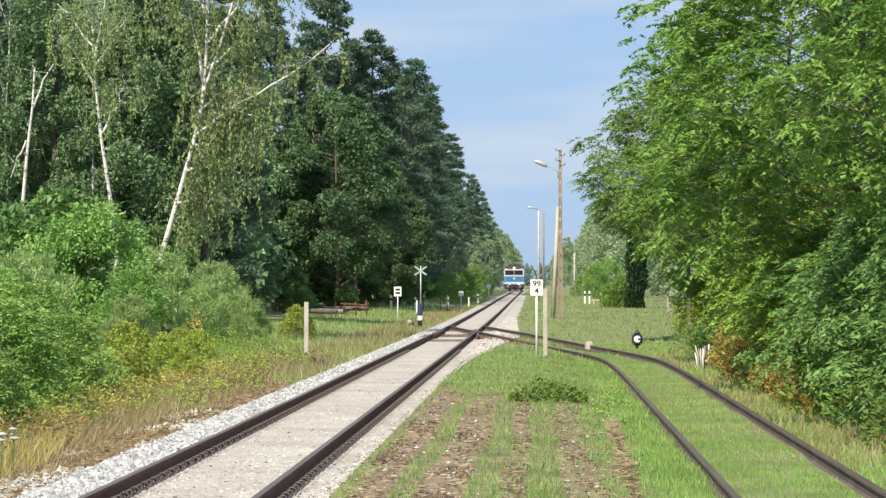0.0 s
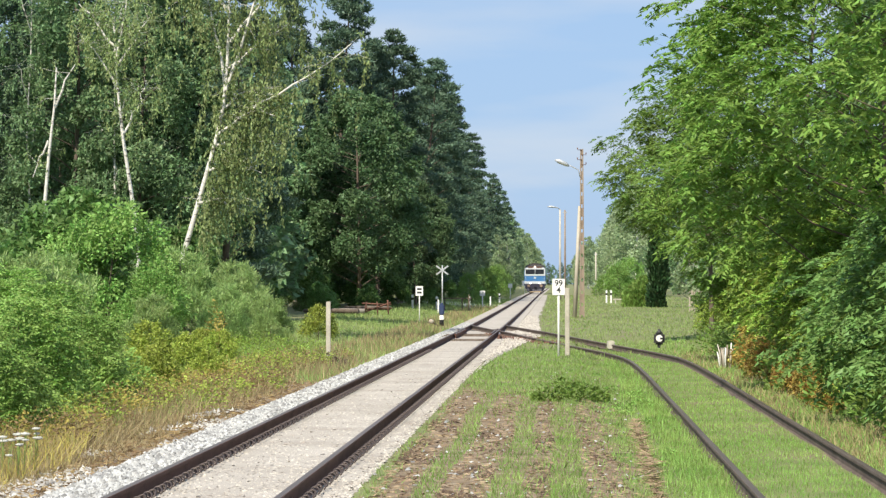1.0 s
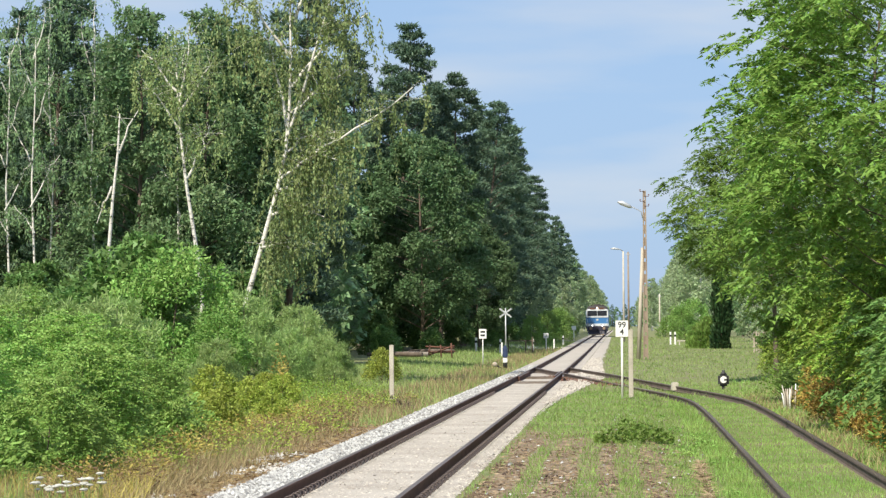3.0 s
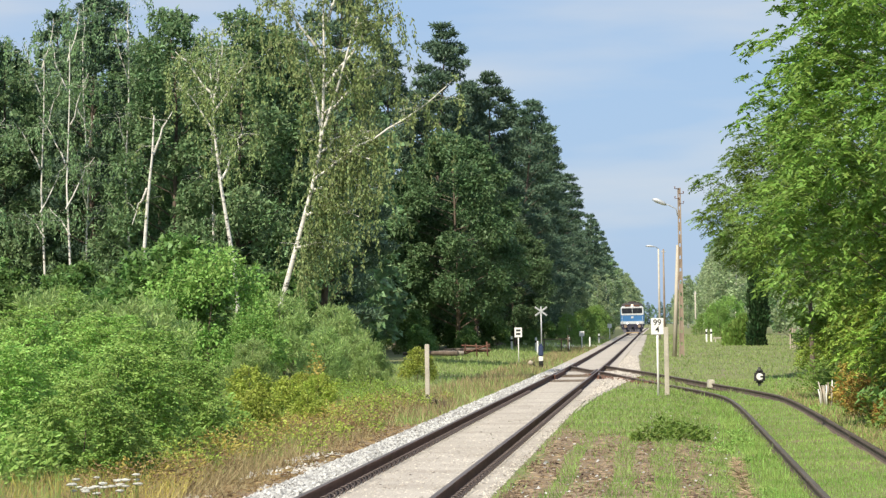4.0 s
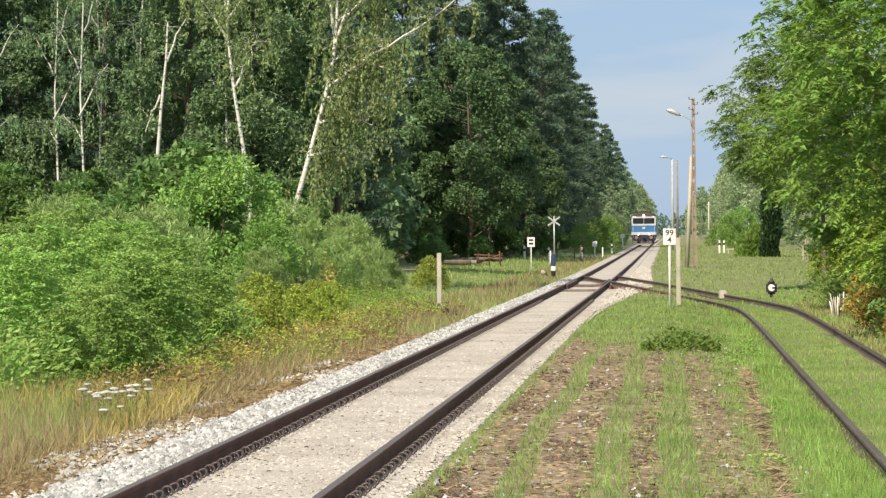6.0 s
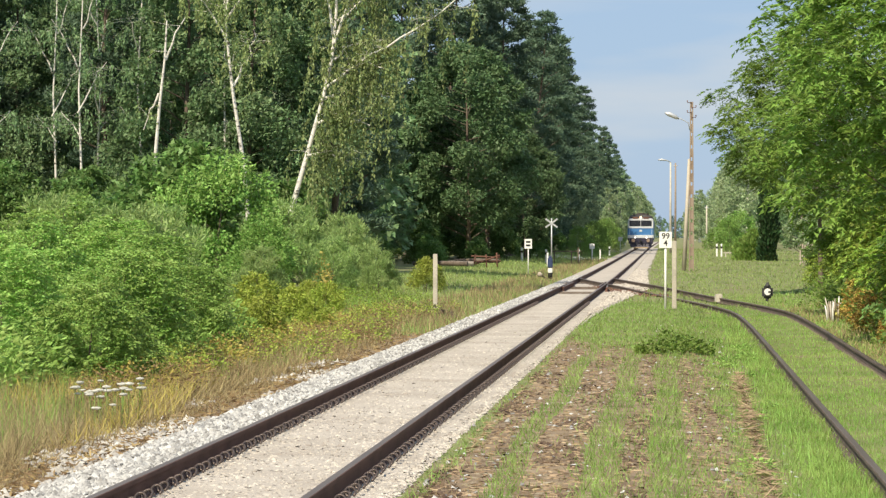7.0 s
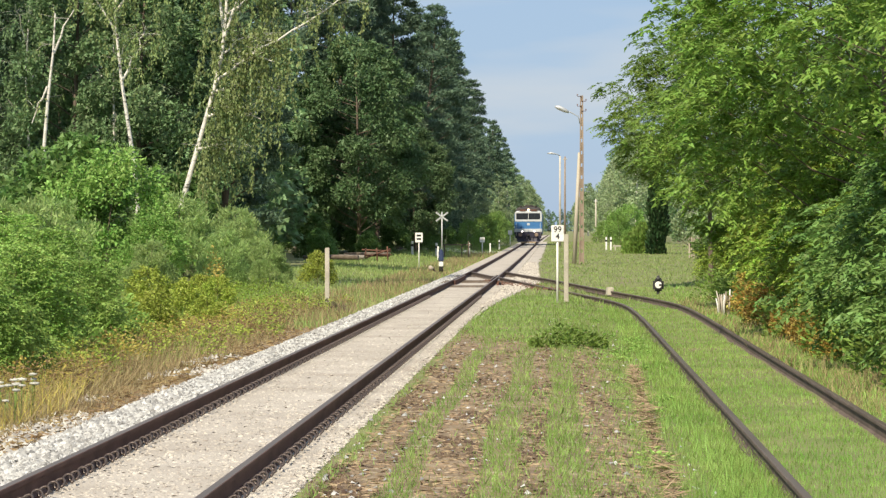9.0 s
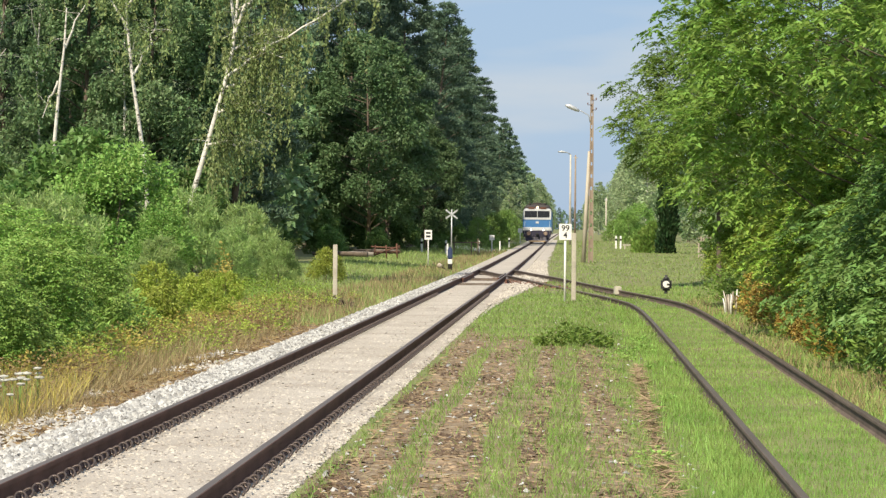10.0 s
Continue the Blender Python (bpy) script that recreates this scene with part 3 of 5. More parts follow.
def marker_post(x, y, h, label, dark=True, w=0.16):
    """A white post with a dark top band."""
    ob = thing("marker_post", x, y, ground_z(x, y), label, "post", "crossing marker posts")
    bm = bmesh.new()
    box(bm, -w / 2, w / 2, -w / 2, w / 2, -0.3, h, 0.02)
    part("shaft", bm, M["white"], ob)
    if dark:
        bm = bmesh.new()
        box(bm, -w / 2 - 0.004, w / 2 + 0.004, -w / 2 - 0.004, w / 2 + 0.004, h * 0.62, h * 0.8, 0.01)
        part("band", bm, M["black"], ob)
    return ob


for x, y, h in ((-11.0, 188, 1.05), (-9.3, 190, 1.05), (-7.4, 205, 1.1), (-6.3, 260, 1.0)):
    marker_post(x, y, h, "white crossing post with a dark band in the grass")
for x, y, h in ((-8.6, 178, 1.0), (-6.4, 230, 0.9)):
    marker_post(x, y, h, "plain pale post leaning in the grass", False, 0.11)
for x, y in ((4.05, 228), (4.5, 230)):
    marker_post(x, y, 1.15, "white crossing post beyond the siding", True, 0.15)


def far_sign(x, y, h, w):
    ob = thing("trackside_sign", x, y, ground_z(x, y), "small pale trackside sign on a post", "sign", "far trackside signs")
    bm = bmesh.new()
    tube(bm, [(0, 0, -0.3), (0, 0, h)], [0.05, 0.05], 7)
    part("post", bm, M["white"], ob)
    bm = bmesh.new()
    box(bm, -w / 2, w / 2, -0.08, -0.05, h - w, h, 0.01)
    part("plate", bm, M["white"], ob)
    return ob


far_sign(-6.5, 210, 1.55, 0.42)
far_sign(-6.0, 300, 1.9, 0.5)
far_sign(-5.6, 390, 2.2, 0.75)

# pale bench rail by the right verge
bench = thing("low_barrier", 5.6, 226, ground_z(5.6, 226), "low pale wooden barrier rail on the grass", "barrier")
bm = bmesh.new()
box(bm, -1.0, 2.3, -0.05, 0.05, 0.32, 0.42, 0.01)
part("rail", bm, M["concrete"], bench)
for s in (-0.8, 0.7, 2.1):
    bm = bmesh.new()
    box(bm, s - 0.05, s + 0.05, -0.05, 0.05, -0.2, 0.36, 0.01)
    part("post", bm, M["concrete"], bench)


def dwarf_signal(x, y):
    """A low round-faced points indicator."""
    ob = thing("dwarf_signal", x, y, ground_z(x, y), "low black points indicator with a white disc face", "signal")
    bm = bmesh.new()
    tube(bm, [(0, 0, -0.1), (0, 0, 0.2)], [0.07, 0.05], 8)
    part("base", bm, M["black"], ob)
    bm = bmesh.new()
    box(bm, -0.18, 0.18, -0.13, 0.13, 0.12, 0.52, 0.06)
    case = part("housing", bm, M["black"], ob)
    bm = bmesh.new()
    tube(bm, [(0, 0, 0.48), (0, 0, 0.56), (0, 0, 0.58), (0, 0, 0.64)], [0.10, 0.09, 0.045, 0.05], 8)
    part("cap", bm, M["black"], case)
    bm = bmesh.new()
    tube(bm, [(0, -0.136, 0.33), (0, -0.150, 0.33)], [0.115, 0.11], 18)
    face = part("disc", bm, M["white"], case, "white disc face")
    bm = bmesh.new()
    box(bm, 0.02, 0.115, -0.156, -0.151, 0.295, 0.355)
    part("bar", bm, M["black"], case)
    return ob


dwarf_signal(3.25, 85)


def switch_stand(x, y):
    """The hand lever of the points, with its counterweight and blue lantern."""
    ob = thing("switch_stand", x, y, ground_z(x, y), "dark blue switch stand with white panel and weighted lever", "switch stand")
    bm = bmesh.new()
    box(bm, -0.22, 0.30, -0.2, 0.2, -0.12, 0.12, 0.03)
    part("base", bm, M["black"], ob)
    bm = bmesh.new()
    tube(bm, [(0, 0, 0.1), (0, 0, 0.70)], [0.12, 0.09], 8)
    part("stem", bm, M["black"], ob)
    bm = bmesh.new()
    box(bm, -0.11, 0.11, -0.125, 0.10, 0.42, 0.66, 0.02)
    part("panel", bm, M["white"], ob, "white panel")
    bm = bmesh.new()
    box(bm, -0.13, 0.13, -0.12, 0.12, 0.67, 1.22, 0.04)
    lantern = part("lantern", bm, M["blue_dark"], ob, "dark blue lantern")
    bm = bmesh.new()
    tube(bm, [(0, 0, 1.20), (0, 0, 1.30)], [0.09, 0.05], 8)
    part("cap", bm, M["blue_dark"], lantern)
    bm = bmesh.new()
    tube(bm, [(0, 0.05, 0.05), (-0.35, 0.05, 0.22), (-0.55, 0.05, 0.32)], [0.03, 0.03, 0.03], 6)
    lever = part("lever", bm, M["black"], ob)
    bm = bmesh.new()
    tube(bm, [(-0.42, -0.02, 0.28), (-0.48, -0.02, 0.31), (-0.58, -0.02, 0.36), (-0.64, -0.02, 0.38)], [0.08, 0.12, 0.12, 0.07], 10)
    part("counterweight", bm, M["dead_wood"], lever, "pale counterweight")
    return ob


switch_stand(-6.12, 130)


# bleached stump by the siding
def stump(x, y):
    ob = thing("stump", x, y, ground_z(x, y), "bleached splintered tree stump beside the siding", "stump")
    rng = random.Random(8)
    for k in range(15):
        x = -0.2 + 0.4 * k / 14 + rng.uniform(-0.03, 0.03)
        y = rng.uniform(-0.12, 0.12)
        h = rng.uniform(0.48, 0.74) * (1 - 0.8 * abs(x))
        bm = bmesh.new()
        tube(bm, [(x * 0.8, y, -0.1), (x, y, h * 0.6), (x * 1.25 + rng.uniform(-0.03, 0.03), y, h)], [0.028, 0.024, 0.012], 5)
        part("splinter", bm, (M["white"], M["concrete"], M["dead_wood"], M["bark"], M["concrete"])[k % 5], ob)
    return ob


stump(4.28, 66)

# rusty frame and logs in the shade by the forest
frame_ = thing("rusty_frame", -11.3, 155, ground_z(-11.3, 155), "red-brown rusty metal frame lying before the trees", "scrap metal")
for a, b in (((-0.9, 0, 0.1), (0.9, 0.1, 0.75)), ((-0.9, 0.5, 0.7), (0.9, 0.4, 0.6)), ((-0.7, 0, -0.1), (-0.6, 0.1, 0.8)), ((0.1, 0, -0.1), (0.05, 0.1, 0.8)), ((0.75, 0, -0.1), (0.7, 0.1, 0.9)), ((-0.9, 0.1, 0.35), (0.95, 0.2, 0.4))):
    bm = bmesh.new()
    tube(bm, [a, b], [0.05, 0.05], 6)
    part("bar", bm, M["rust"], frame_)
for x, y, l, rz in ((-13.6, 150, 3.4, 78), (-13.0, 151, 2.6, 100), (-12.6, 165, 3.0, 85)):
    bm = bmesh.new()
    tube(bm, [(0, -l / 2, 0.16), (0.05, 0, 0.2), (0, l / 2, 0.18)], [0.15, 0.14, 0.11], 9)
    log = part("log", bm, M["dead_wood"] if l < 2.8 else M["bark"])
    log.matrix_world = pose(x, y, ground_z(x, y) + 0.1, 0, 0, rz)
    tagged(log, "felled log lying in the grass" if l > 2.8 else "pale felled log lying in the grass", "log", "felled logs")

# paling fence far down the right verge
fence = thing("paling_fence", 9.2, 172, ground_z(9.2, 172), "grey weathered paling fence under the trees", "fence")
for k in range(12):
    bm = bmesh.new()
    x = -0.6 + 0.16 * k
    box(bm, x, x + 0.09, -0.02, 0.02, -0.1, 1.35 + 0.08 * math.sin(k * 1.7), 0.008)
    part("paling", bm, M["dead_wood"], fence)
for z in (0.4, 1.05):
    bm = bmesh.new()
    box(bm, -0.65, 1.3, 0.021, 0.06, z - 0.04, z + 0.04)
    part("rail", bm, M["dead_wood"], fence)


# pale crossing road
def crossing_road():
    bm = bmesh.new()
    xs = [-13 + 0.5 * i for i in range(17)]
    lo = [bm.verts.new((x, 222 - 0.4 * (x + 5.5) + 1.2 * noise.noise((x * 0.3, 0, 9)), ground_z(x, 222) + 0.03)) for x in xs]
    hi = [bm.verts.new((x, 244 - 0.4 * (x + 5.5) + 2.0 * noise.noise((x * 0.3, 5, 9)), ground_z(x, 244) + 0.03)) for x in xs]
    for i in range(len(xs) - 1):
        bm.faces.new((lo[i], lo[i + 1], hi[i + 1], hi[i]))
    ob = part("crossing_road", bm, M["gravel"])
    return tagged(ob, "pale gravel road meeting the level crossing", "road", kind="structure")


crossing_road()


# dark beam barrier beside the crossing
beam = thing("beam_barrier", -7.6, 190, ground_z(-7.6, 190), "dark weathered timber barrier beside the crossing", "barrier")
bm = bmesh.new()
box(bm, -1.3, 0.9, -0.04, 0.04, 1.02, 1.10, 0.01)
part("beam", bm, M["bark"], beam)
for x in (-1.1, 0.2, 0.7):
    bm = bmesh.new()
    box(bm, x - 0.045, x + 0.045, -0.045, 0.045, -0.2, 1.06 if x < 0.5 else 1.35, 0.02)
    part("post", bm, M["bark"], beam)

# ---- locomotive ----
def ring_section(bm, y, half, z0, z1, corner, n=5):
    """A rounded rectangle standing across the track."""
    pts = []
    for cx, cz, a0 in ((half - corner, z1 - corner, 0), (-half + corner, z1 - corner, 90), (-half + 0.06, z0 + 0.06, 180), (half - 0.06, z0 + 0.06, 270)):
        r = corner if a0 < 180 else 0.06
        for k in range(n):
            a = radians(a0 + 90 * k / (n - 1))
            pts.append(bm.verts.new((cx + r * math.cos(a), y, cz + r * math.sin(a))))
    return pts


def hull(bm, rows):
    rings = [ring_section(bm, *r) for r in rows]
    for lo, hi in zip(rings, rings[1:]):
        for k in range(len(lo)):
            bm.faces.new((lo[k], lo[(k + 1) % len(lo)], hi[(k + 1) % len(lo)], hi[k]))
    bm.faces.new(rings[0][::-1])
    bm.faces.new(rings[-1])
    bmesh.ops.recalc_face_normals(bm, faces=bm.faces[:])
    return bm


def locomotive():
    ob = thing("locomotive", TRACK_X, 385, rise(385) + HEAD, "blue and white diesel locomotive with lit headlamps on the main line", "locomotive")
    body = part("body", hull(bmesh.new(), [(0.12, 1.47, 1.05, 2.50, 0.12), (0.5, 1.53, 1.05, 3.45, 0.3), (16.0, 1.53, 1.05, 3.45, 0.3), (16.4, 1.45, 1.05, 2.9, 0.12)]), M["loco_blue"], ob)
    part("roof", hull(bmesh.new(), [(0.75, 1.25, 3.35, 3.78, 0.35), (1.5, 1.42, 3.3, 4.02, 0.5), (15.2, 1.42, 3.3, 4.02, 0.5), (15.8, 1.25, 3.3, 3.78, 0.35)]), M["loco_roof"], ob, "dark sooty roof")
    part("windscreen_surround", hull(bmesh.new(), [(0.08, 1.45, 2.44, 3.50, 0.26), (0.7, 1.50, 2.44, 3.60, 0.32)]), M["loco_white"], ob, "pale raised windscreen surround")
    for s in (-1, 1):
        bm = bmesh.new()
        box(bm, min(s * 0.025, s * 1.32), max(s * 0.025, s * 1.28), 0.04, 0.12, 2.66, 3.34, 0.03)
        part("windscreen", bm, M["glass"], ob, "dark windscreen pane")
        bm = bmesh.new()
        tube(bm, [(s * 0.52, 0.05, 2.72), (s * 0.75, 0.04, 3.2)], [0.012, 0.012], 5)
        part("wiper", bm, M["black"], ob)
        bm = bmesh.new()
        tube(bm, [(s * 0.66, 0.02, 1.36), (s * 0.66, 0.13, 1.36)], [0.13, 0.15], 14)
        lamp = part("headlamp_housing", bm, M["loco_navy"], ob)
        bm = bmesh.new()
        tube(bm, [(s * 0.66, 0.0, 1.36), (s * 0.66, 0.03, 1.36)], [0.085, 0.10], 14)
        part("headlamp", bm, M["headlamp"], lamp, "lit white headlamp")
        bm = bmesh.new()
        tube(bm, [(s * 0.88, -0.55, 1.0), (s * 0.88, -0.50, 1.0), (s * 0.88, -0.48, 1.0), (s * 0.88, 0.1, 1.0)], [0.18, 0.22, 0.09, 0.11], 12)
        part("buffer", bm, M["buffer"], ob, "worn steel buffer")
        bm = bmesh.new()
        tube(bm, [(s * 1.30, -0.02, 0.9), (s * 1.30, -0.02, 2.3)], [0.018, 0.018], 5)
        part("handrail", bm, M["loco_white"], ob)
        bm = bmesh.new()
        for k in range(3):
            box(bm, min(s * 1.1, s * 1.4), max(s * 1.1, s * 1.4), 0.25, 0.55, 0.35 + 0.3 * k, 0.39 + 0.3 * k)
        part("step", bm, M["black"], ob)
        bm = bmesh.new()
        box(bm, min(s * 1.48, s * 1.43), max(s * 1.48, s * 1.43), 0.9, 2.0, 2.55, 3.2, 0.02)
        part("cab_window", bm, M["glass"], ob)
    bm = bmesh.new()
    box(bm, -1.50, 1.50, 0.06, 0.30, 1.28, 1.64, 0.04)
    part("pale_band", bm, M["loco_white"], ob, "pale band across the nose")
    bm = bmesh.new()
    box(bm, -0.16, 0.16, 0.085, 0.13, 2.02, 2.26, 0.03)
    part("emblem", bm, M["loco_white"], ob, "small pale emblem on the nose")
    bm = bmesh.new()
    box(bm, -1.52, 1.52, 0.05, 0.45, 0.98, 1.29, 0.05)
    part("lamp_beam", bm, M["loco_navy"], ob, "navy beam that carries the headlamps")
    bm = bmesh.new()
    box(bm, -1.42, 1.42, 0.0, 0.35, 0.62, 1.03, 0.03)
    beam = part("buffer_beam", bm, M["loco_navy"], ob)
    bm = bmesh.new()
    box(bm, -0.12, 0.12, -0.45, 0.0, 0.86, 1.06, 0.03)
    part("coupling_hook", bm, M["black"], beam)
    for k in range(4):
        bm = bmesh.new()
        x = -0.48 + 0.32 * k
        tube(bm, [(x, -0.02, 0.85), (x, -0.2, 0.7), (x, -0.18, 0.45), (x + 0.05, -0.02, 0.4)], [0.03] * 4, 6)
        part("brake_hose", bm, M["black"], beam)
    bm = bmesh.new()
    vs = [bm.verts.new(v) for v in ((-1.3, 0.05, 0.62), (1.3, 0.05, 0.62), (1.15, -0.12, 0.2), (-1.15, -0.12, 0.2), (-1.3, 0.11, 0.62), (1.3, 0.11, 0.62), (1.15, -0.06, 0.2), (-1.15, -0.06, 0.2))]
    for q in ((0, 3, 2, 1), (4, 5, 6, 7), (0, 1, 5, 4), (3, 7, 6, 2), (0, 4, 7, 3), (1, 2, 6, 5)):
        bm.faces.new([vs[i] for i in q])
    plough = part("plough", bm, M["loco_navy"], ob)
    bm = bmesh.new()
    box(bm, -0.85, 0.85, -0.17, -0.10, 0.10, 0.24, 0.02)
    part("plough_edge", bm, M["straw"], plough, "worn tan lower edge")
    for s in (-1, 1):
        bm = bmesh.new()
        box(bm, s * 0.62 - 0.34, s * 0.62 + 0.34, 0.12, 0.5, 3.50, 3.74, 0.06)
        part("roof_front", bm, M["rust"], ob, "red-brown soiled front of the roof")
    bm = bmesh.new()
    tube(bm, [(0, 0.45, 3.70), (0, 0.75, 3.70)], [0.17, 0.2], 14)
    lamp = part("top_lamp_housing", bm, M["loco_roof"], ob)
    bm = bmesh.new()
    tube(bm, [(0, 0.42, 3.70), (0, 0.46, 3.70)], [0.12, 0.14], 14)
    part("top_lamp", bm, M["warm_lamp"], lamp, "lit warm top lamp")
    for y, w, h in ((2.6, 0.5, 4.25), (6.5, 0.7, 4.2), (10.0, 0.6, 4.22)):
        bm = bmesh.new()
        box(bm, -w, w, y, y + 1.4, 3.9, h, 0.08)
        part("roof_hatch", bm, M["loco_roof"], ob)
    for s in (-1, 1):
        bm = bmesh.new()
        tube(bm, [(s * 0.8, 1.3, 4.0), (s * 0.8, 1.3, 4.18)], [0.09, 0.11], 8)
        part("horn", bm, M["loco_roof"], ob)
    for y in (3.6, 12.6):
        bm = bmesh.new()
        box(bm, -1.2, 1.2, y - 1.7, y + 1.7, 0.35, 0.95, 0.06)
        bogie = part("bogie", bm, M["loco_navy"], ob)
        for dy in (-1.2, 1.2):
            for s in (-1, 1):
                bm = bmesh.new()
                tube(bm, [(s * 0.69, y + dy, 0.5), (s * 0.72, y + dy, 0.5), (s * 0.72, y + dy, 0.5), (s * 0.82, y + dy, 0.5)], [0.53, 0.53, 0.5, 0.5], 20)
                part("wheel", bm, M["buffer"], bogie)
    bm = bmesh.new()
    box(bm, -1.25, 1.25, 5.6, 10.6, 0.4, 1.1, 0.08)
    part("fuel_tank", bm, M["loco_navy"], ob)
    return ob


loco = locomotive()

# ---- plants ----
def leaves_mesh(name, centres, along_dir, length, width, mat, rng, fold=0.25, wide_noise=0.5, level=0.0, spear=False):
    """Folded pointed leaves, one at each centre, growing along along_dir."""
    n = len(centres)
    d = along_dir / (np.linalg.norm(along_dir, axis=1, keepdims=True) + 1e-9)
    r = rng.normal(size=(n, 3))
    r = r * (1 - level) + np.array([0.0, 0.0, 1.6]) * level
    a = np.cross(d, r)
    a /= np.linalg.norm(a, axis=1, keepdims=True) + 1e-9
    up = np.cross(a, d)
    s = rng.uniform(1 - wide_noise / 2, 1 + wide_noise / 2, (n, 1))
    L, W = length * s, width * s
    base = centres - d * L * 0.5
    tip = centres + d * L * 0.5
    if spear:
        v = np.stack([base + a * W * 0.5, tip, base + d * L * 0.25 - a * W * 0.5], 1).reshape(-1, 3)
        return mesh_arrays(name, v, np.arange(n * 3).reshape(-1, 3), mat)
    left = centres + a * W * 0.5 + up * W * fold
    right = centres - a * W * 0.5 + up * W * fold
    v = np.stack([base, left, tip, right], 1).reshape(-1, 3)
    i = (np.arange(n) * 4)[:, None]
    t = np.concatenate([i + np.array([[0, 2, 1]]), i + np.array([[0, 3, 2]])], 1).reshape(-1, 3)
    return mesh_arrays(name, v, t, mat)


def unit(v):
    return v / (np.linalg.norm(v, axis=-1, keepdims=True) + 1e-9)


class Plant:
    """Grows limbs and sprays of leaves; then makes trunk and crown."""

    def __init__(self, seed):
        self.rng = np.random.default_rng(seed)
        self.bm = bmesh.new()
        self.at, self.way = [], []

    def limb(self, pts, r0, r1, sides=6):
        n = len(pts)
        tube(self.bm, pts, [r0 + (r1 - r0) * (i / (n - 1)) ** 0.8 for i in range(n)], sides, False)

    def curve(self, start, way, length, bend, steps=5, wobble=0.12):
        pts, d = [np.array(start, float)], unit(np.array(way, float))
        for _ in range(steps):
            d = unit(d + np.array(bend) / steps + self.rng.normal(0, wobble, 3))
            pts.append(pts[-1] + d * length / steps)
        return pts

    def spray(self, pts, count, spread, droop, out=0.6):
        """Leaves scattered round a twig's line."""
        p = np.array(pts)
        seg = self.rng.uniform(0, len(p) - 1.001, count)
        i = seg.astype(int)
        c = p[i] + (p[i + 1] - p[i]) * (seg - i)[:, None]
        off = unit(self.rng.normal(size=(count, 3))) * spread * self.rng.uniform(0, 1, (count, 1)) ** 0.6
        d = unit(off) * out + unit(p[i + 1] - p[i]) * 0.5 + np.array([0, 0, -droop]) + self.rng.normal(0, 0.25, (count, 3))
        self.at.append(c + off)
        self.way.append(d)

    def rosette(self, tip, way, count, pairs, reach):
        """Compound leaves spreading from a twig's tip, each with leaflets along a drooping stalk."""
        n = count * pairs * 2
        q = np.repeat(self.rng.uniform(0, math.tau, count), pairs * 2)
        lift = np.repeat(self.rng.uniform(-0.2, 0.7, count), pairs * 2)
        out = unit(np.stack([np.cos(q), np.sin(q), lift], 1) + unit(np.array(way)) * 0.7)
        u = np.tile(np.repeat(np.linspace(0.25, 1.0, pairs), 2), count)
        side = np.tile(np.array([1.0, -1.0]), count * pairs)
        across = unit(np.cross(out, np.array([0, 0, 1.0])))
        at = tip + out * (u * reach)[:, None] + np.array([0, 0, -0.6]) * (u ** 2 * reach)[:, None]
        d = across * side[:, None] * 0.8 + out * 0.6 + np.array([0, 0, -0.55])
        self.at.append(at + unit(d) * 0.05 + self.rng.normal(0, 0.012, (n, 3)))
        self.way.append(d + self.rng.normal(0, 0.15, (n, 3)))

    def finish(self, name, label, category, leaf, bark, length, width, group="", fold=0.25, level=0.4, spear=False):
        ob = new(name)
        tagged(ob, label, category, group)
        part("trunk", self.bm, bark, ob)
        at, way = np.concatenate(self.at), np.concatenate(self.way)
        crown = new("crown", leaves_mesh("crown", at, way, length, width, leaf, self.rng, fold, level=level, spear=spear))
        crown.parent = ob
        return ob


ROUND = ((0, 0.2, 0.5, 0.8, 1), (0.62, 0.95, 1.0, 0.72, 0.28))
TALL = ((0, 0.15, 0.5, 0.85, 1), (0.75, 1.0, 0.92, 0.6, 0.2))
CONE = ((0, 0.12, 0.5, 0.75, 0.9, 1), (0.8, 1.0, 0.92, 0.75, 0.5, 0.15))
DOME = ((0, 0.3, 0.7, 1), (1.0, 0.98, 0.75, 0.3))


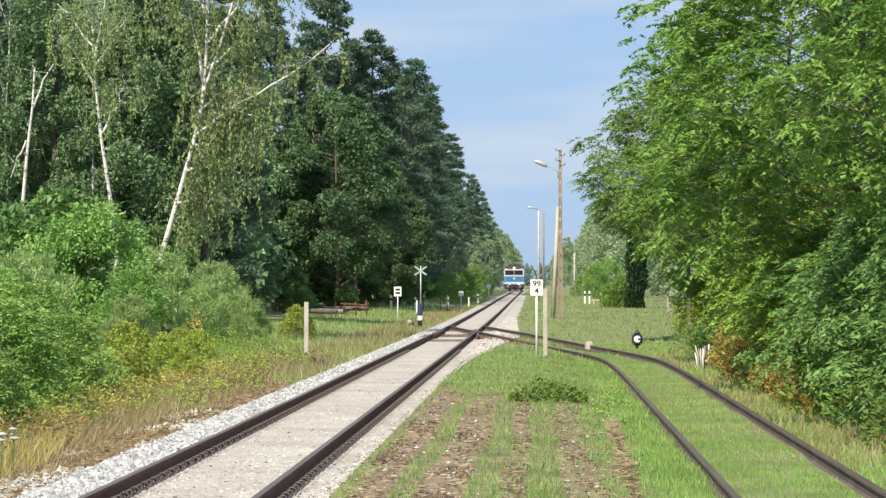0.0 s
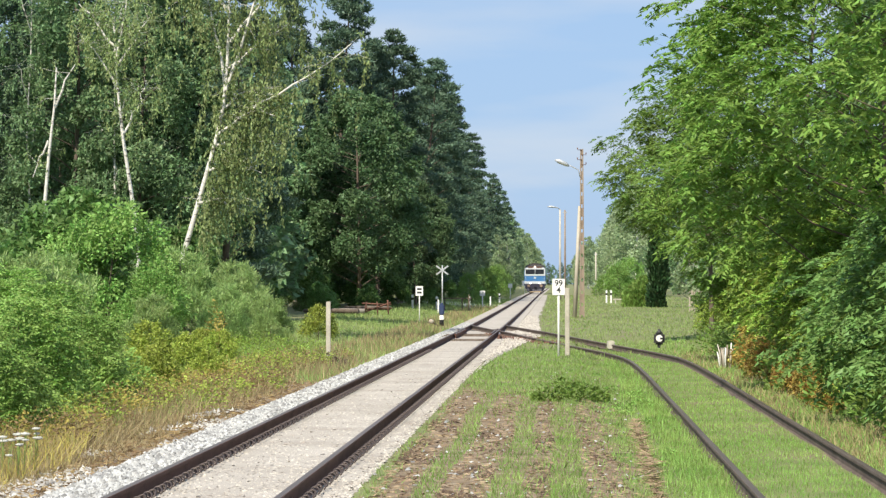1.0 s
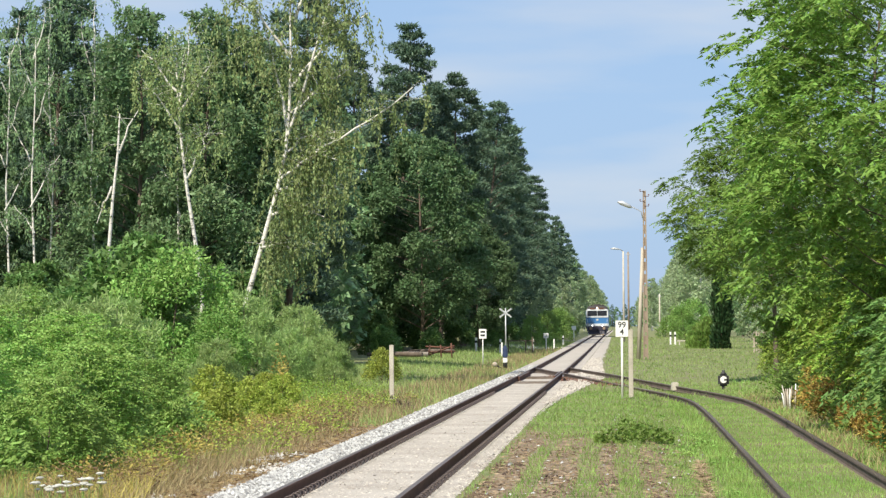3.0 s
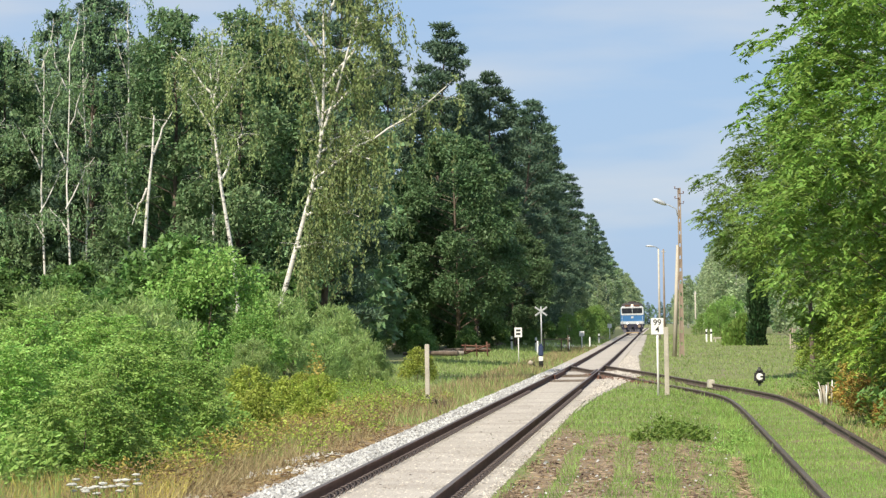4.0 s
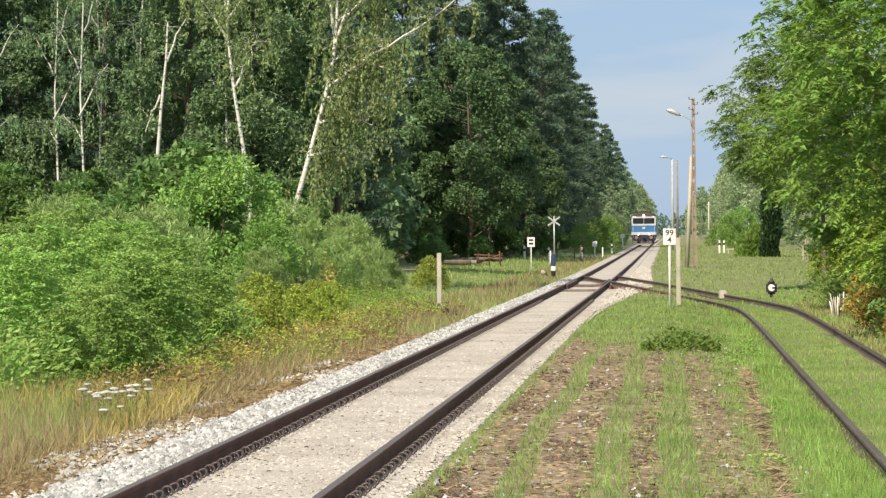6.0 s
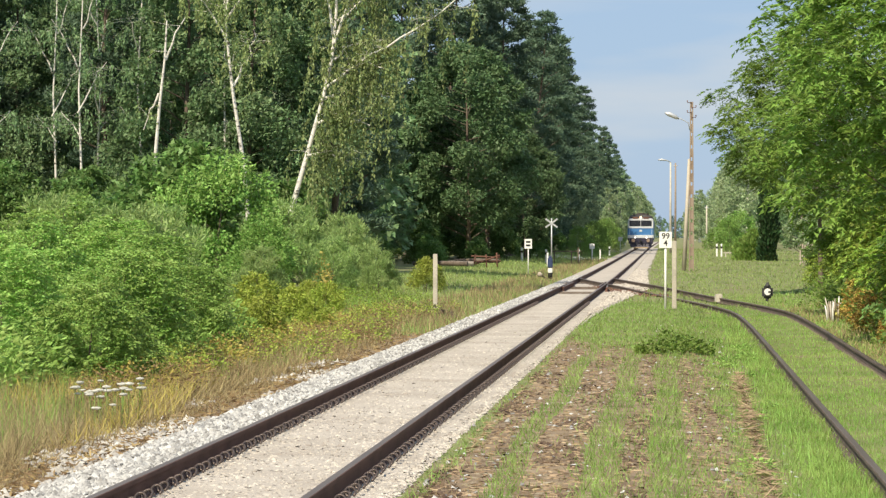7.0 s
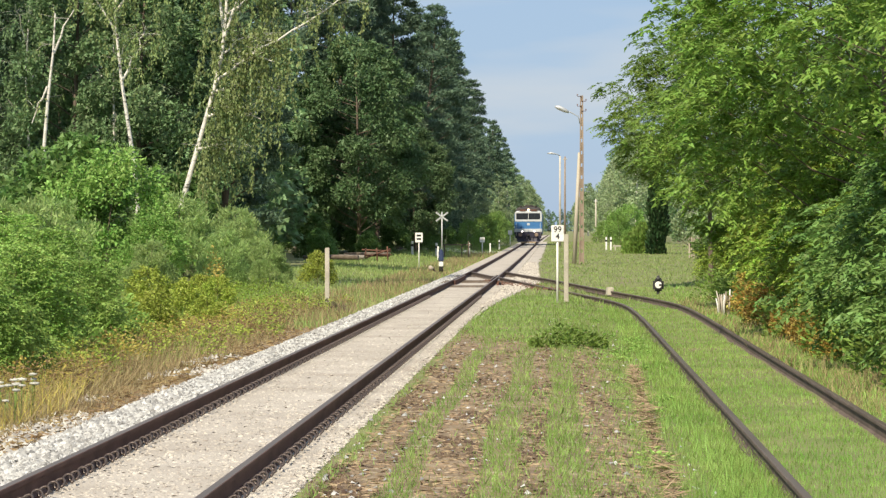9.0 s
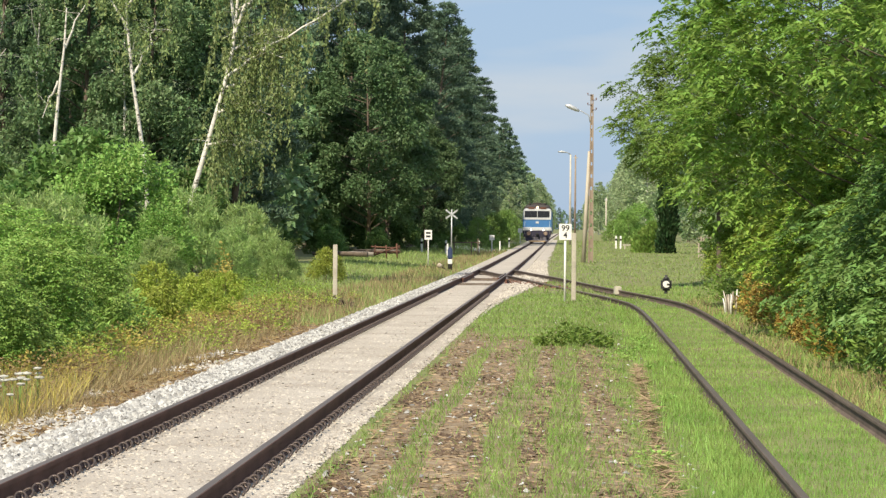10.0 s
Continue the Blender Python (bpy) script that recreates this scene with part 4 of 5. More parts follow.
def lobed(seed, h, spread, base, lobes, size, per, leaf, length, width, label, group, profile=ROUND, squash=0.75, droop=0.3,
          bark="bark", name="tree", tips=0, fronds=5, pairs=4, reach=0.32, spear=False, level=0.45, shoots=4):
    """A tree or shrub whose limbs end in rounded masses of leaves; with tips, the leaves are compound fronds."""
    P = Plant(seed)
    rng = P.rng
    trunk = np.array(P.curve((0, 0, -0.3), (rng.normal(0, 0.04), rng.normal(0, 0.04), 1), h * 0.92 + 0.3, (0, 0, 0), 8, 0.035))
    r = h * 0.011
    P.limb(list(trunk), r, r * 0.2, 8)

    def axis(z):
        j = min(max(z / (h * 0.92) * 8, 0), 7.99)
        return trunk[int(j)] + (trunk[int(j) + 1] - trunk[int(j)]) * (j - int(j))

    for k in range(lobes):
        f = (k + rng.uniform(0, 1)) / lobes
        wide = float(np.interp(f, *profile))
        R = size * rng.uniform(0.65, 1.25) * (0.55 + 0.45 * wide)
        q = k * 2.399 + rng.uniform(-0.6, 0.6)
        d = max(0.0, spread * wide - R * 0.7) * rng.uniform(0.35, 1.1) ** 0.5
        z = base + R * squash * 0.6 + max(0.1, h - base - R * squash * 1.5) * f
        side = np.array([math.cos(q), math.sin(q), 0.0])
        c = axis(z) + side * d
        c[2] = z
        start = axis(max(base * 0.5, z - 0.25 * d - 0.4 * R))
        mid = start + (c - start) * 0.55 + rng.normal(0, 0.06, 3) * d
        P.limb([start, mid, c, c + (side + np.array([0, 0, 0.4])) * R * 0.5], r * (0.3 - 0.2 * f) * (0.6 if tips else 1.0), r * 0.04, 5)
        out = unit(side * (0.4 + 0.6 * wide) + np.array([0, 0, 0.55]))
        flat = np.array([1, 1, squash])
        n = max(4, int((tips or per) * (R / size) ** 2))
        v = unit(rng.normal(size=(n * 2, 3)))
        v = v[v @ out > -0.4][:n]
        at = c + v * flat * R * rng.uniform(0.68, 1.1, (len(v), 1))
        if tips:
            for p, w in zip(at, v):
                P.rosette(p, w + np.array([0, 0, 0.2]), fronds, pairs, rng.uniform(0.7, 1.2) * reach)
        else:
            P.at.append(at)
            P.way.append(v * 0.65 + rng.normal(0, 0.45, (len(v), 3)) + np.array([0, 0, -droop]))
        if per:
            m = int(per * 0.3)
            P.at.append(c + unit(rng.normal(size=(m, 3))) * flat * R * rng.uniform(0.2, 0.75, (m, 1)))
            P.way.append(rng.normal(0, 1, (m, 3)))
        for j in range(shoots):
            w = unit(out * 0.7 + rng.normal(0, 0.6, 3))
            line = [c + w * flat * R * 0.6, c + w * flat * R * rng.uniform(1.15, 1.5)]
            P.limb(line, r * 0.03, r * 0.012, 3)
            if tips:
                P.rosette(line[1], w, fronds, pairs, reach)
                P.rosette((line[0] + line[1]) / 2, w, fronds, pairs, reach)
            else:
                P.spray(line, max(5, int(per * 0.05)), length * 0.9, droop)
    return P.finish(name, label, "shrub" if name == "shrub" else "tree", M[leaf], M[bark], length, width, group, level=level, spear=spear)


def place(ob, x, y, rz=0, s=1.0, z=None):
    ob.scale = (s, s, s)
    ob.location = (x, y, ground_z(x, y) if z is None else z)
    ob.rotation_euler = (0, 0, radians(rz))
    return ob


def again(ob, x, y, rz, s):
    c = copy_thing(ob, Matrix.Identity(4))
    c.scale = (s, s, s)
    c.location = (x, y, ground_z(x, y))
    c.rotation_euler = (0, 0, radians(rz))
    return c



def birch(seed, trunk, limbs, strands, drop, per, label, r=0.16, leaf="leaf_birch"):
    """A white-barked birch; its twigs hang in long strands. Trunk and limbs as lines in its own space."""
    P = Plant(seed)
    rng = P.rng
    P.limb([np.array(p) for p in trunk], r, r * 0.3, 8)
    for line in limbs:
        pts = [np.array(p, float) for p in line]
        fine = []
        for p, q in zip(pts, pts[1:]):
            for u in (0, 0.33, 0.66):
                fine.append(p + (q - p) * u + rng.normal(0, 0.05, 3))
        fine.append(pts[-1])
        P.limb(fine, r * 0.62, r * 0.16, 6)
        f = np.array(fine)
        for k in range(strands):
            i = int((0.25 + 0.75 * rng.uniform(0, 1) ** 0.8) * (len(f) - 1))
            d = rng.normal(0, 1, 3)
            d[2] = abs(d[2]) * 0.5
            twig = P.curve(f[i], d, rng.uniform(0.5, 1.5), (0, 0, -0.2), 3, 0.2)
            P.limb(twig, r * 0.08, r * 0.04, 3)
            hang = P.curve(twig[-1], (rng.normal(0, 0.25), rng.normal(0, 0.25), -0.8), rng.uniform(0.4, 1.0) * drop, (0, 0, -0.8), 4, 0.06)
            P.spray(twig, per // 3, 0.25, 0.6)
            P.spray(hang, per, 0.13, 0.9)
    return P.finish("birch_tree", label, "tree", M[leaf], M["birch_bark"], 0.15, 0.075, "birches")


pick = random.Random(5)
first = set()


def plant(kind, x, y, s=None):
    """Sets out one of a kind; the first is the tree itself, the rest are copies."""
    t = pick.choice(kind)
    s = s or pick.uniform(0.9, 1.06)
    if id(t) not in first:
        first.add(id(t))
        return place(t, x, y, pick.uniform(0, 360), s)
    return again(t, x, y, pick.uniform(0, 360), s)


# forest beside the line
near_leaf = [lobed(11 + i, 18.5, 4.3, 0.6, 50, 1.25, 420, "leaf_forest", 0.25, 0.16, "tall deep green broadleaf tree at the forest edge", "forest trees", TALL, spear=True) for i in range(2)]
near_pine = [lobed(21 + i, 22.5, 3.5, 1.2, 58, 1.25, 380, "leaf_pine", 0.36, 0.12, "tall dark pine at the forest edge", "forest pines", CONE, 0.42, -0.25, name="pine_tree", spear=True, level=0.2) for i in range(2)]
far_leaf = [lobed(31, 19, 4.6, 0.6, 30, 1.7, 150, "leaf_forest", 0.46, 0.36, "tall broadleaf tree in the far forest", "far forest trees", TALL, spear=True)]
far_pine = [lobed(41, 21, 3.6, 0.8, 40, 1.4, 130, "leaf_pine", 0.55, 0.26, "tall dark pine in the far forest", "far forest pines", CONE, 0.45, -0.2, name="pine_tree", spear=True, level=0.2)]
# its leaves carry painted distance haze, paler than the near trees
far_hazed = [lobed(43, 15, 3.6, 1.0, 34, 1.25, 150, "leaf_hazed", 0.36, 0.26, "distant grove tree with haze put into its pale leaf colour", "distant grove trees", TALL, bark="birch_bark", spear=True)]
oak = lobed(15, 16.3, 5.3, 2.2, 52, 1.5, 620, "leaf_oak", 0.27, 0.18, "rounded dark green tree at the corner of the forest", "forest trees", ROUND, spear=True)
place(oak, -14.9, 187, 40, 1.0)
again(oak, -18.6, 194, 150, 0.86)
again(oak, -11.6, 203, 250, 0.62)
# pines along the line, their edge closing in on the track
for x, y, s in ((-22.0, 206, 1.1), (-18.4, 202, 1.14), (-15.9, 210, 0.99), (-15.2, 219, 1.0), (-14.9, 229, 1.01), (-14.4, 240, 1.0), (-14.1, 250, 1.03), (-13.6, 261, 1.0), (-13.2, 273, 1.02), (-13.0, 288, 0.98),
                (-12.9, 306, 1.0), (-12.7, 326, 0.95), (-12.6, 350, 0.97), (-12.5, 374, 0.9)):
    plant(near_pine, x + (0.45 if y > 205 else 0.0), y, s * 1.03)
for y in range(215, 400, 15):
    plant(far_pine if pick.random() < 0.6 else far_leaf, -20.0 + pick.uniform(-1, 1), y, pick.uniform(0.95, 1.1))
# front of the forest behind the birches
for k in range(12):
    plant(near_leaf if pick.random() < 0.75 else near_pine, -17.2 - 2.4 * k + pick.uniform(-0.8, 0.8), 128 + k * 0.6 + pick.uniform(-4, 4), pick.uniform(0.88, 1.0))
for k in range(14):
    plant(far_leaf if pick.random() < 0.7 else far_pine, -20 - 2.5 * k, 150 + pick.uniform(-7, 7), pick.uniform(0.92, 1.05))
for k in range(11):
    plant(far_leaf, -21 - 3.4 * k, 168 + pick.uniform(-4, 4), pick.uniform(0.98, 1.1))
for k in range(10):
    plant(far_leaf if pick.random() < 0.5 else far_pine, -23 - 4.4 * k, 186 + pick.uniform(-8, 8), pick.uniform(1.05, 1.2))
# trees with haze-paled leaves mixed in, for the airy far end
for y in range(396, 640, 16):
    plant(far_hazed if y > 430 and pick.random() < 0.45 else far_leaf if pick.random() < 0.4 else far_pine, -12.3 + pick.uniform(-0.8, 0.8), y, pick.uniform(0.84, 0.98))
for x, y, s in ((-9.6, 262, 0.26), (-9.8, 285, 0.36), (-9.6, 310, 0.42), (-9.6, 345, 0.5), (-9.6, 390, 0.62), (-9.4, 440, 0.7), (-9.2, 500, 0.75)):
    plant(far_hazed, x, y, s)
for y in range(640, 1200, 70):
    plant(far_hazed, -10.8 + pick.uniform(-1, 1), y, 1.15)
    plant(far_hazed, 7.5 + pick.uniform(-1, 1), y, 0.9)
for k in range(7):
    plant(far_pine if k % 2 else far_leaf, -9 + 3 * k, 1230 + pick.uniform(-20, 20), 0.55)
# distant grove, paled by the haze in its leaf colour, and trees beyond the siding
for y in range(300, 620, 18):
    plant(far_hazed, 8.6 + pick.uniform(-1, 1) + 0.006 * (y - 300), y, pick.uniform(0.75, 1.0))
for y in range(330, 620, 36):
    plant(far_hazed if pick.random() < 0.5 else far_leaf, 14 + pick.uniform(-2, 2), y, pick.uniform(0.85, 1.0))
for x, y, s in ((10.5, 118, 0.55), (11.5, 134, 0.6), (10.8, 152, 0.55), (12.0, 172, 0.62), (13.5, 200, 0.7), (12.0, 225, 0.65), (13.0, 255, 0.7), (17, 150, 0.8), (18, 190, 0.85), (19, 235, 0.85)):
    again(far_leaf[0] if x > 12.5 else far_hazed[0], x, y, pick.uniform(0, 360), s)


# dark clipped thuja and a hedge beside it
def column(seed, h, r, label, name, leaf, n):
    P = Plant(seed)
    P.limb([np.array((0, 0, -0.2)), np.array((0.02, 0, h * 0.5)), np.array((0, 0, h * 0.95))], 0.09, 0.02, 6)
    z = P.rng.uniform(0.0, 1, n)
    q = P.rng.uniform(0, math.tau, n)
    lump = np.array([noise.noise((math.cos(a) * 1.2, math.sin(a) * 1.2, b * h * 0.7)) for a, b in zip(q, z)])
    rr = r * np.minimum(1, (1.03 - z) * 1.7) ** 0.7 * (1 + 0.45 * lump) * P.rng.uniform(0.5, 1.1, n)
    P.at.append(np.stack([rr * np.cos(q), rr * np.sin(q), z * h], 1))
    P.way.append(np.stack([np.cos(q) * 0.5, np.sin(q) * 0.5, np.full(n, 0.9)], 1) + P.rng.normal(0, 0.25, (n, 3)))
    return P.finish(name, label, "tree" if name == "thuja" else "hedge", M[leaf], M["bark"], 0.30, 0.14)


place(column(71, 8.6, 0.75, "dark narrow thuja beside the path", "thuja", "leaf_thuja", 7000), 7.4, 196)
place(column(72, 2.4, 1.35, "clipped yellow-green hedge bush beside the thuja", "hedge_bush", "leaf_shrub", 4000), 6.4, 200)

# trees over the siding
ash = [lobed(51 + i, 13.5, 5.0, (1.6, 5.2)[i], 64, 1.25, 200, "leaf_ash", 0.155, 0.070, "lush bright green ash tree leaning over the siding", "trackside ash trees", ROUND, 0.72, tips=30, fronds=5, pairs=5, reach=0.42, spear=True, level=0.6, shoots=5) for i in range(2)]
place(ash[0], 6.8, 52, 20, 1.02)
place(ash[1], 5.3, 90, 80, 0.70)
again(ash[0], 6.3, 70, 130, 0.86)
again(ash[0], 7.8, 38, 200, 0.95)
for x, y, s in ((10.6, 62, 0.85), (11.5, 46, 0.8), (10.5, 84, 0.7), (12.5, 74, 0.9)):
    again(near_leaf[0], x, y, pick.uniform(0, 360), s)

# leaning birch and its neighbours before the forest
lean = birch(81, [(-0.75, 0, -0.3), (0, 0, 3.2), (0.6, 0.1, 5.35), (1.21, 0.1, 7.5), (1.54, 0, 8.9), (1.7, 0, 10.7), (1.76, 0, 12.4), (1.75, 0, 16)],
             [[(0.9, 0, 6.4), (1.8, 0.3, 6.7), (3.0, 0.4, 6.3)], [(1.2, 0.1, 7.4), (2.4, 0.6, 7.7), (3.9, 0.6, 7.4)], [(0.55, 0, 5.1), (1.3, 0.5, 5.3), (2.1, 0.6, 4.9)], [(1.25, 0, 7.6), (2.16, -0.2, 8.4), (3.75, -0.4, 9.3), (5.5, -0.4, 10.45), (6.6, -0.4, 11.3)], [(2.2, -0.2, 8.45), (2.8, -0.2, 8.75), (3.6, -0.4, 8.5)],
              [(1.6, 0, 9.3), (2.5, -0.3, 12.0), (3.3, -0.5, 14.5), (3.8, -0.5, 16)], [(1.6, 0, 9.6), (1.1, 0.6, 12.0), (0.6, 0.8, 14)],
              [(1.75, 0, 11.5), (3.3, 0.3, 13.4), (4.8, 0.2, 14.3)], [(1.8, 0, 12.6), (0.5, -0.6, 14.2), (-0.4, -0.8, 15)],
              [(1.7, 0, 10.3), (3.0, 0.9, 11.6), (4.2, 1.2, 12.4)], [(1.8, 0, 14), (2.8, 0, 16), (4.2, 0, 17)], [(1.5, 0, 8.8), (2.5, 0.6, 9.6), (3.4, 0.8, 9.7)]],
             27, 3.2, 46, "leaning white birch with hanging olive foliage", 0.125)
place(lean, -14.75, 99)
tall = birch(82, [(0.5, 0, -0.3), (0.1, 0, 5), (-0.45, 0, 8.6), (-0.7, 0, 11), (-0.8, 0, 12.6)],
             [[(-0.8, 0, 12.4), (-1.6, 0, 13.6), (-2.4, 0, 14.4)], [(-0.75, 0, 12.0), (-0.4, 0, 13.8), (-0.2, 0, 15.6)], [(-0.6, 0, 10.4), (-1.4, 0, 12), (-2.3, 0, 13.0)],
              [(-0.7, 0, 11.5), (0.2, -0.2, 12.8), (0.9, -0.3, 14)], [(-0.4, 0, 8.6), (0.3, 0, 10), (0.6, 0.2, 11)]],
             26, 2.2, 30, "slender white birch with a sparse crown", 0.12)
place(tall, -19.0, 112)
snag = birch(83, [(0.1, 0, -0.3), (0, 0, 5), (0.25, 0, 8), (0.5, 0, 10.2), (0.6, 0, 12)],
             [[(0.3, 0, 8.6), (-0.2, 0, 7.8), (-0.5, 0, 6.9)], [(0.5, 0, 10.2), (1.0, 0, 11.4), (1.5, 0, 12.2)]], 4, 0.8, 10, "half dead white birch with a broken top", 0.12)
place(snag, -24.0, 117)
thin = birch(84, [(0.1, 0, -0.3), (0, 0, 5), (-0.15, 0.1, 9), (0.05, 0, 13), (0.1, 0, 16)],
             [[(-0.1, 0, 8), (0.6, 0.2, 9.6), (1.2, 0.3, 10.4)], [(-0.1, 0, 10), (-0.8, -0.2, 11.6), (-1.4, -0.3, 12.4)], [(0, 0, 12), (0.7, -0.3, 13.4), (1.1, -0.4, 14.4)], [(0, 0, 13.5), (-0.6, 0, 15), (-0.9, 0, 16.4)], [(0, 0, 15), (0.4, 0.3, 16.6), (0.5, 0.3, 17.6)], [(0, 0, 6.6), (-0.7, 0.3, 7.6), (-1.1, 0.4, 8)]],
             13, 1.4, 28, "thin pale birch standing before the dark forest", 0.075, "leaf_forest")
place(thin, -28.4, 121)
for k, (x, y, s) in enumerate(((-30.4, 124, 1.0), (-26.3, 125, 1.05), (-21.9, 124, 0.95), (-33.0, 121, 1.0), (-29.0, 127, 1.05))):
    again(thin, x, y, 63 * k, s)

# shrubs before the forest and along the bank
def shrub(seed, leaf, label, h=3.4, r=1.9, droop=0.2, length=0.19, width=0.08, per=300, lobes=18, size=0.72, **more):
    return lobed(seed, h, r, 0.0, lobes, size, per, leaf, length, width, label, "verge shrubs", DOME, 0.8, droop, name="shrub", **more)


fresh = [shrub(61, "leaf_fresh", "dense fresh green shrub in the verge", length=0.105, width=0.062, per=430), shrub(62, "leaf_fresh", "lush bright green shrub in the verge", length=0.11, width=0.065, per=420)]
bramble = [shrub(67 + i, "leaf_shrub", "tall bramble thicket with toothed green leaves", r=2.1, length=0.105, width=0.058, per=120, tips=34, fronds=4, pairs=3, reach=0.26, lobes=20, size=0.66) for i in range(2)]
dark = [shrub(63, "leaf_dark", "dark green shrub at the edge of the trees", length=0.16, width=0.11, per=460, spear=True)]
willow = [shrub(64, "leaf_willow", "pale blue-green willow shrub in the verge", length=0.21, width=0.045, per=360, droop=-0.5, lobes=22, size=0.62, spear=True)]
yellow = [shrub(65, "leaf_yellow", "yellow-green shrub in the verge", h=2.0, r=1.2, length=0.12, width=0.06, per=200, size=0.5)]
bank = [lobed(76 + i, 3.4, 1.9, 0.0, 20, 0.75, 60, ("leaf_bank", "leaf_dark")[i], 0.14, 0.065, "mixed green undergrowth beneath the siding trees", "bank undergrowth", DOME, 0.8, name="shrub", tips=22, fronds=4, pairs=4, reach=0.32, spear=True, level=0.6) for i in (0, 1)]
orange = [shrub(69, "leaf_red", "reddened creeper and leaves at the foot of the bank", h=1.2, r=0.7, per=150, length=0.09, width=0.05, lobes=14, size=0.32)]
# lush bank of tall weeds
for x, y, s in ((-8.3, 36, 0.50), (-9.8, 37, 0.60), (-9.0, 41, 0.62), (-10.8, 43, 0.66), (-8.8, 46, 0.52), (-10.2, 49, 0.66), (-12.3, 47, 0.70), (-11.7, 54, 0.72), (-13.6, 56, 0.8)):
    plant(bramble, x, y, s)
for x, y, s in ((-13.2, 63, 0.82), (-15.5, 64, 0.9), (-17.0, 70, 0.9), (-14.3, 70, 0.85), (-11.8, 73, 0.5), (-11.2, 84, 0.6), (-10.2, 89, 0.5), (-11.8, 92, 0.72), (-13.4, 90, 0.98), (-12.3, 95, 0.85), (-14.8, 92, 0.9)):
    plant(willow, x, y, s)
for x, y, s in ((-14.3, 80, 1.40), (-12.6, 77, 0.75), (-19.5, 84, 1.0), (-21.5, 90, 1.1), (6.2, 262, 1.1), (7.4, 285, 1.4), (6.6, 320, 1.4), (-8.6, 246, 0.9), (-8.4, 275, 1.1), (-8.2, 305, 1.2), (-8.4, 340, 1.3)):
    plant(fresh, x, y, s)
for x, y, s in ((-16.6, 82, 1.52), (-18.0, 94, 1.3), (-16, 106, 1.3), (-20, 106, 1.4), (-24, 104, 1.3), (-28, 108, 1.4), (-25, 112, 1.5), (-31, 114, 1.6), (-15.0, 160, 0.6), (-13.4, 176, 0.55), (-16.8, 172, 0.9), (-19.5, 165, 1.0), (-12.6, 196, 0.8), (-17.4, 200, 0.9), (-15.6, 197, 0.8), (-20.0, 203, 1.0), (-22.5, 200, 1.1), (-12.0, 212, 0.9), (-11.6, 250, 0.9), (-10.4, 276, 1.0)):
    plant(dark, x, y, s)
for x, y, s in ((-8.3, 52, 0.55), (-8.9, 60, 0.55), (-7.9, 57, 0.42), (-9.1, 67, 0.5), (-10.2, 63, 0.6), (-10.0, 70, 0.45)):
    plant(yellow, x, y, s)
for x, y, s in ((-9.4, 98, 0.7), (5.9, 98, 0.7)):
    plant(yellow, x, y, s)
for x, y, s in ((5.5, 27, 0.75), (5.75, 31, 0.85), (5.9, 35.5, 0.95), (6.0, 40, 1.0), (6.2, 45, 1.0), (7.6, 34, 1.3)):
    plant(bank[1:], x, y, s)
for x, y, s in ((5.8, 42, 0.6), (6.1, 49, 0.8), (6.2, 54, 0.85), (6.3, 59, 0.9), (6.6, 64, 1.0), (6.9, 69, 1.0), (7.0, 75, 1.0), (6.4, 82, 0.9), (6.9, 92, 0.9), (7.2, 63, 1.5), (8.8, 75, 1.5)):
    plant(bank[:1], x, y, s)
for x, y, s in ((7.2, 31, 1.0), (7.6, 44, 1.1), (7.6, 56, 1.2), (8.0, 68, 1.3), (8.2, 100, 1.2), (8.8, 112, 1.1), (9.3, 126, 1.1), (9.8, 142, 1.1), (10.0, 160, 1.2)):
    plant(dark, x, y, s)
for x, y, s in ((4.5, 43, 0.45), (4.6, 45.5, 0.6), (4.7, 48, 0.65), (4.55, 51, 0.75), (4.75, 54, 0.75), (4.65, 57, 0.85), (4.8, 60, 0.85), (4.9, 63, 0.9), (5.0, 66, 0.9)):
    plant(orange, x, y, s)


# ---- grass and weeds ----
def blades(name, label, x, y, low, high, mat, seed, width=0.012, lean=0.5, category="grass", taper=None):
    """Bent tapering blades at the places x, y."""
    rng = np.random.default_rng(seed)
    n = len(x)
    z = np.array([ground_z(a, b) for a, b in zip(x, y)]) - 0.02
    h = rng.uniform(low, high, n) * (1 if taper is None else np.clip((np.abs(x) - taper) / 1.1, 0.18, 1.0))
    q = rng.uniform(0, math.tau, n)
    w = width * (0.6 + y / 45) * rng.uniform(0.6, 1.3, n)
    side = np.stack([np.cos(q), np.sin(q) * 0.5, np.zeros(n)], 1) * w[:, None]
    q2 = rng.uniform(0, math.tau, n)
    bend = np.stack([np.cos(q2), np.sin(q2), np.zeros(n)], 1) * (h * rng.uniform(0, lean, n))[:, None]
    foot = np.stack([x, y, z], 1)
    up = np.array([0, 0, 1.0])
    tip = foot + up * h[:, None] + bend
    v = np.stack([foot - side * 0.6, foot + side * 0.6, tip], 1).reshape(-1, 3)
    t = np.arange(n * 3).reshape(-1, 3)
    ob = new(name, mesh_arrays(name, v, t, mat))
    return tagged(ob, label, category, kind="stuff")


def field(seed, n, x0, x1, y0, y1, power, keep):
    """Random places, thinned by keep(x, y) in 0..1."""
    rng = np.random.default_rng(seed)
    y = along(rng, n, y0, y1, power)
    x = rng.uniform(x0, x1, n)
    ok = rng.uniform(0, 1, n) < np.array([keep(a, b) for a, b in zip(x, y)])
    return x[ok], y[ok]


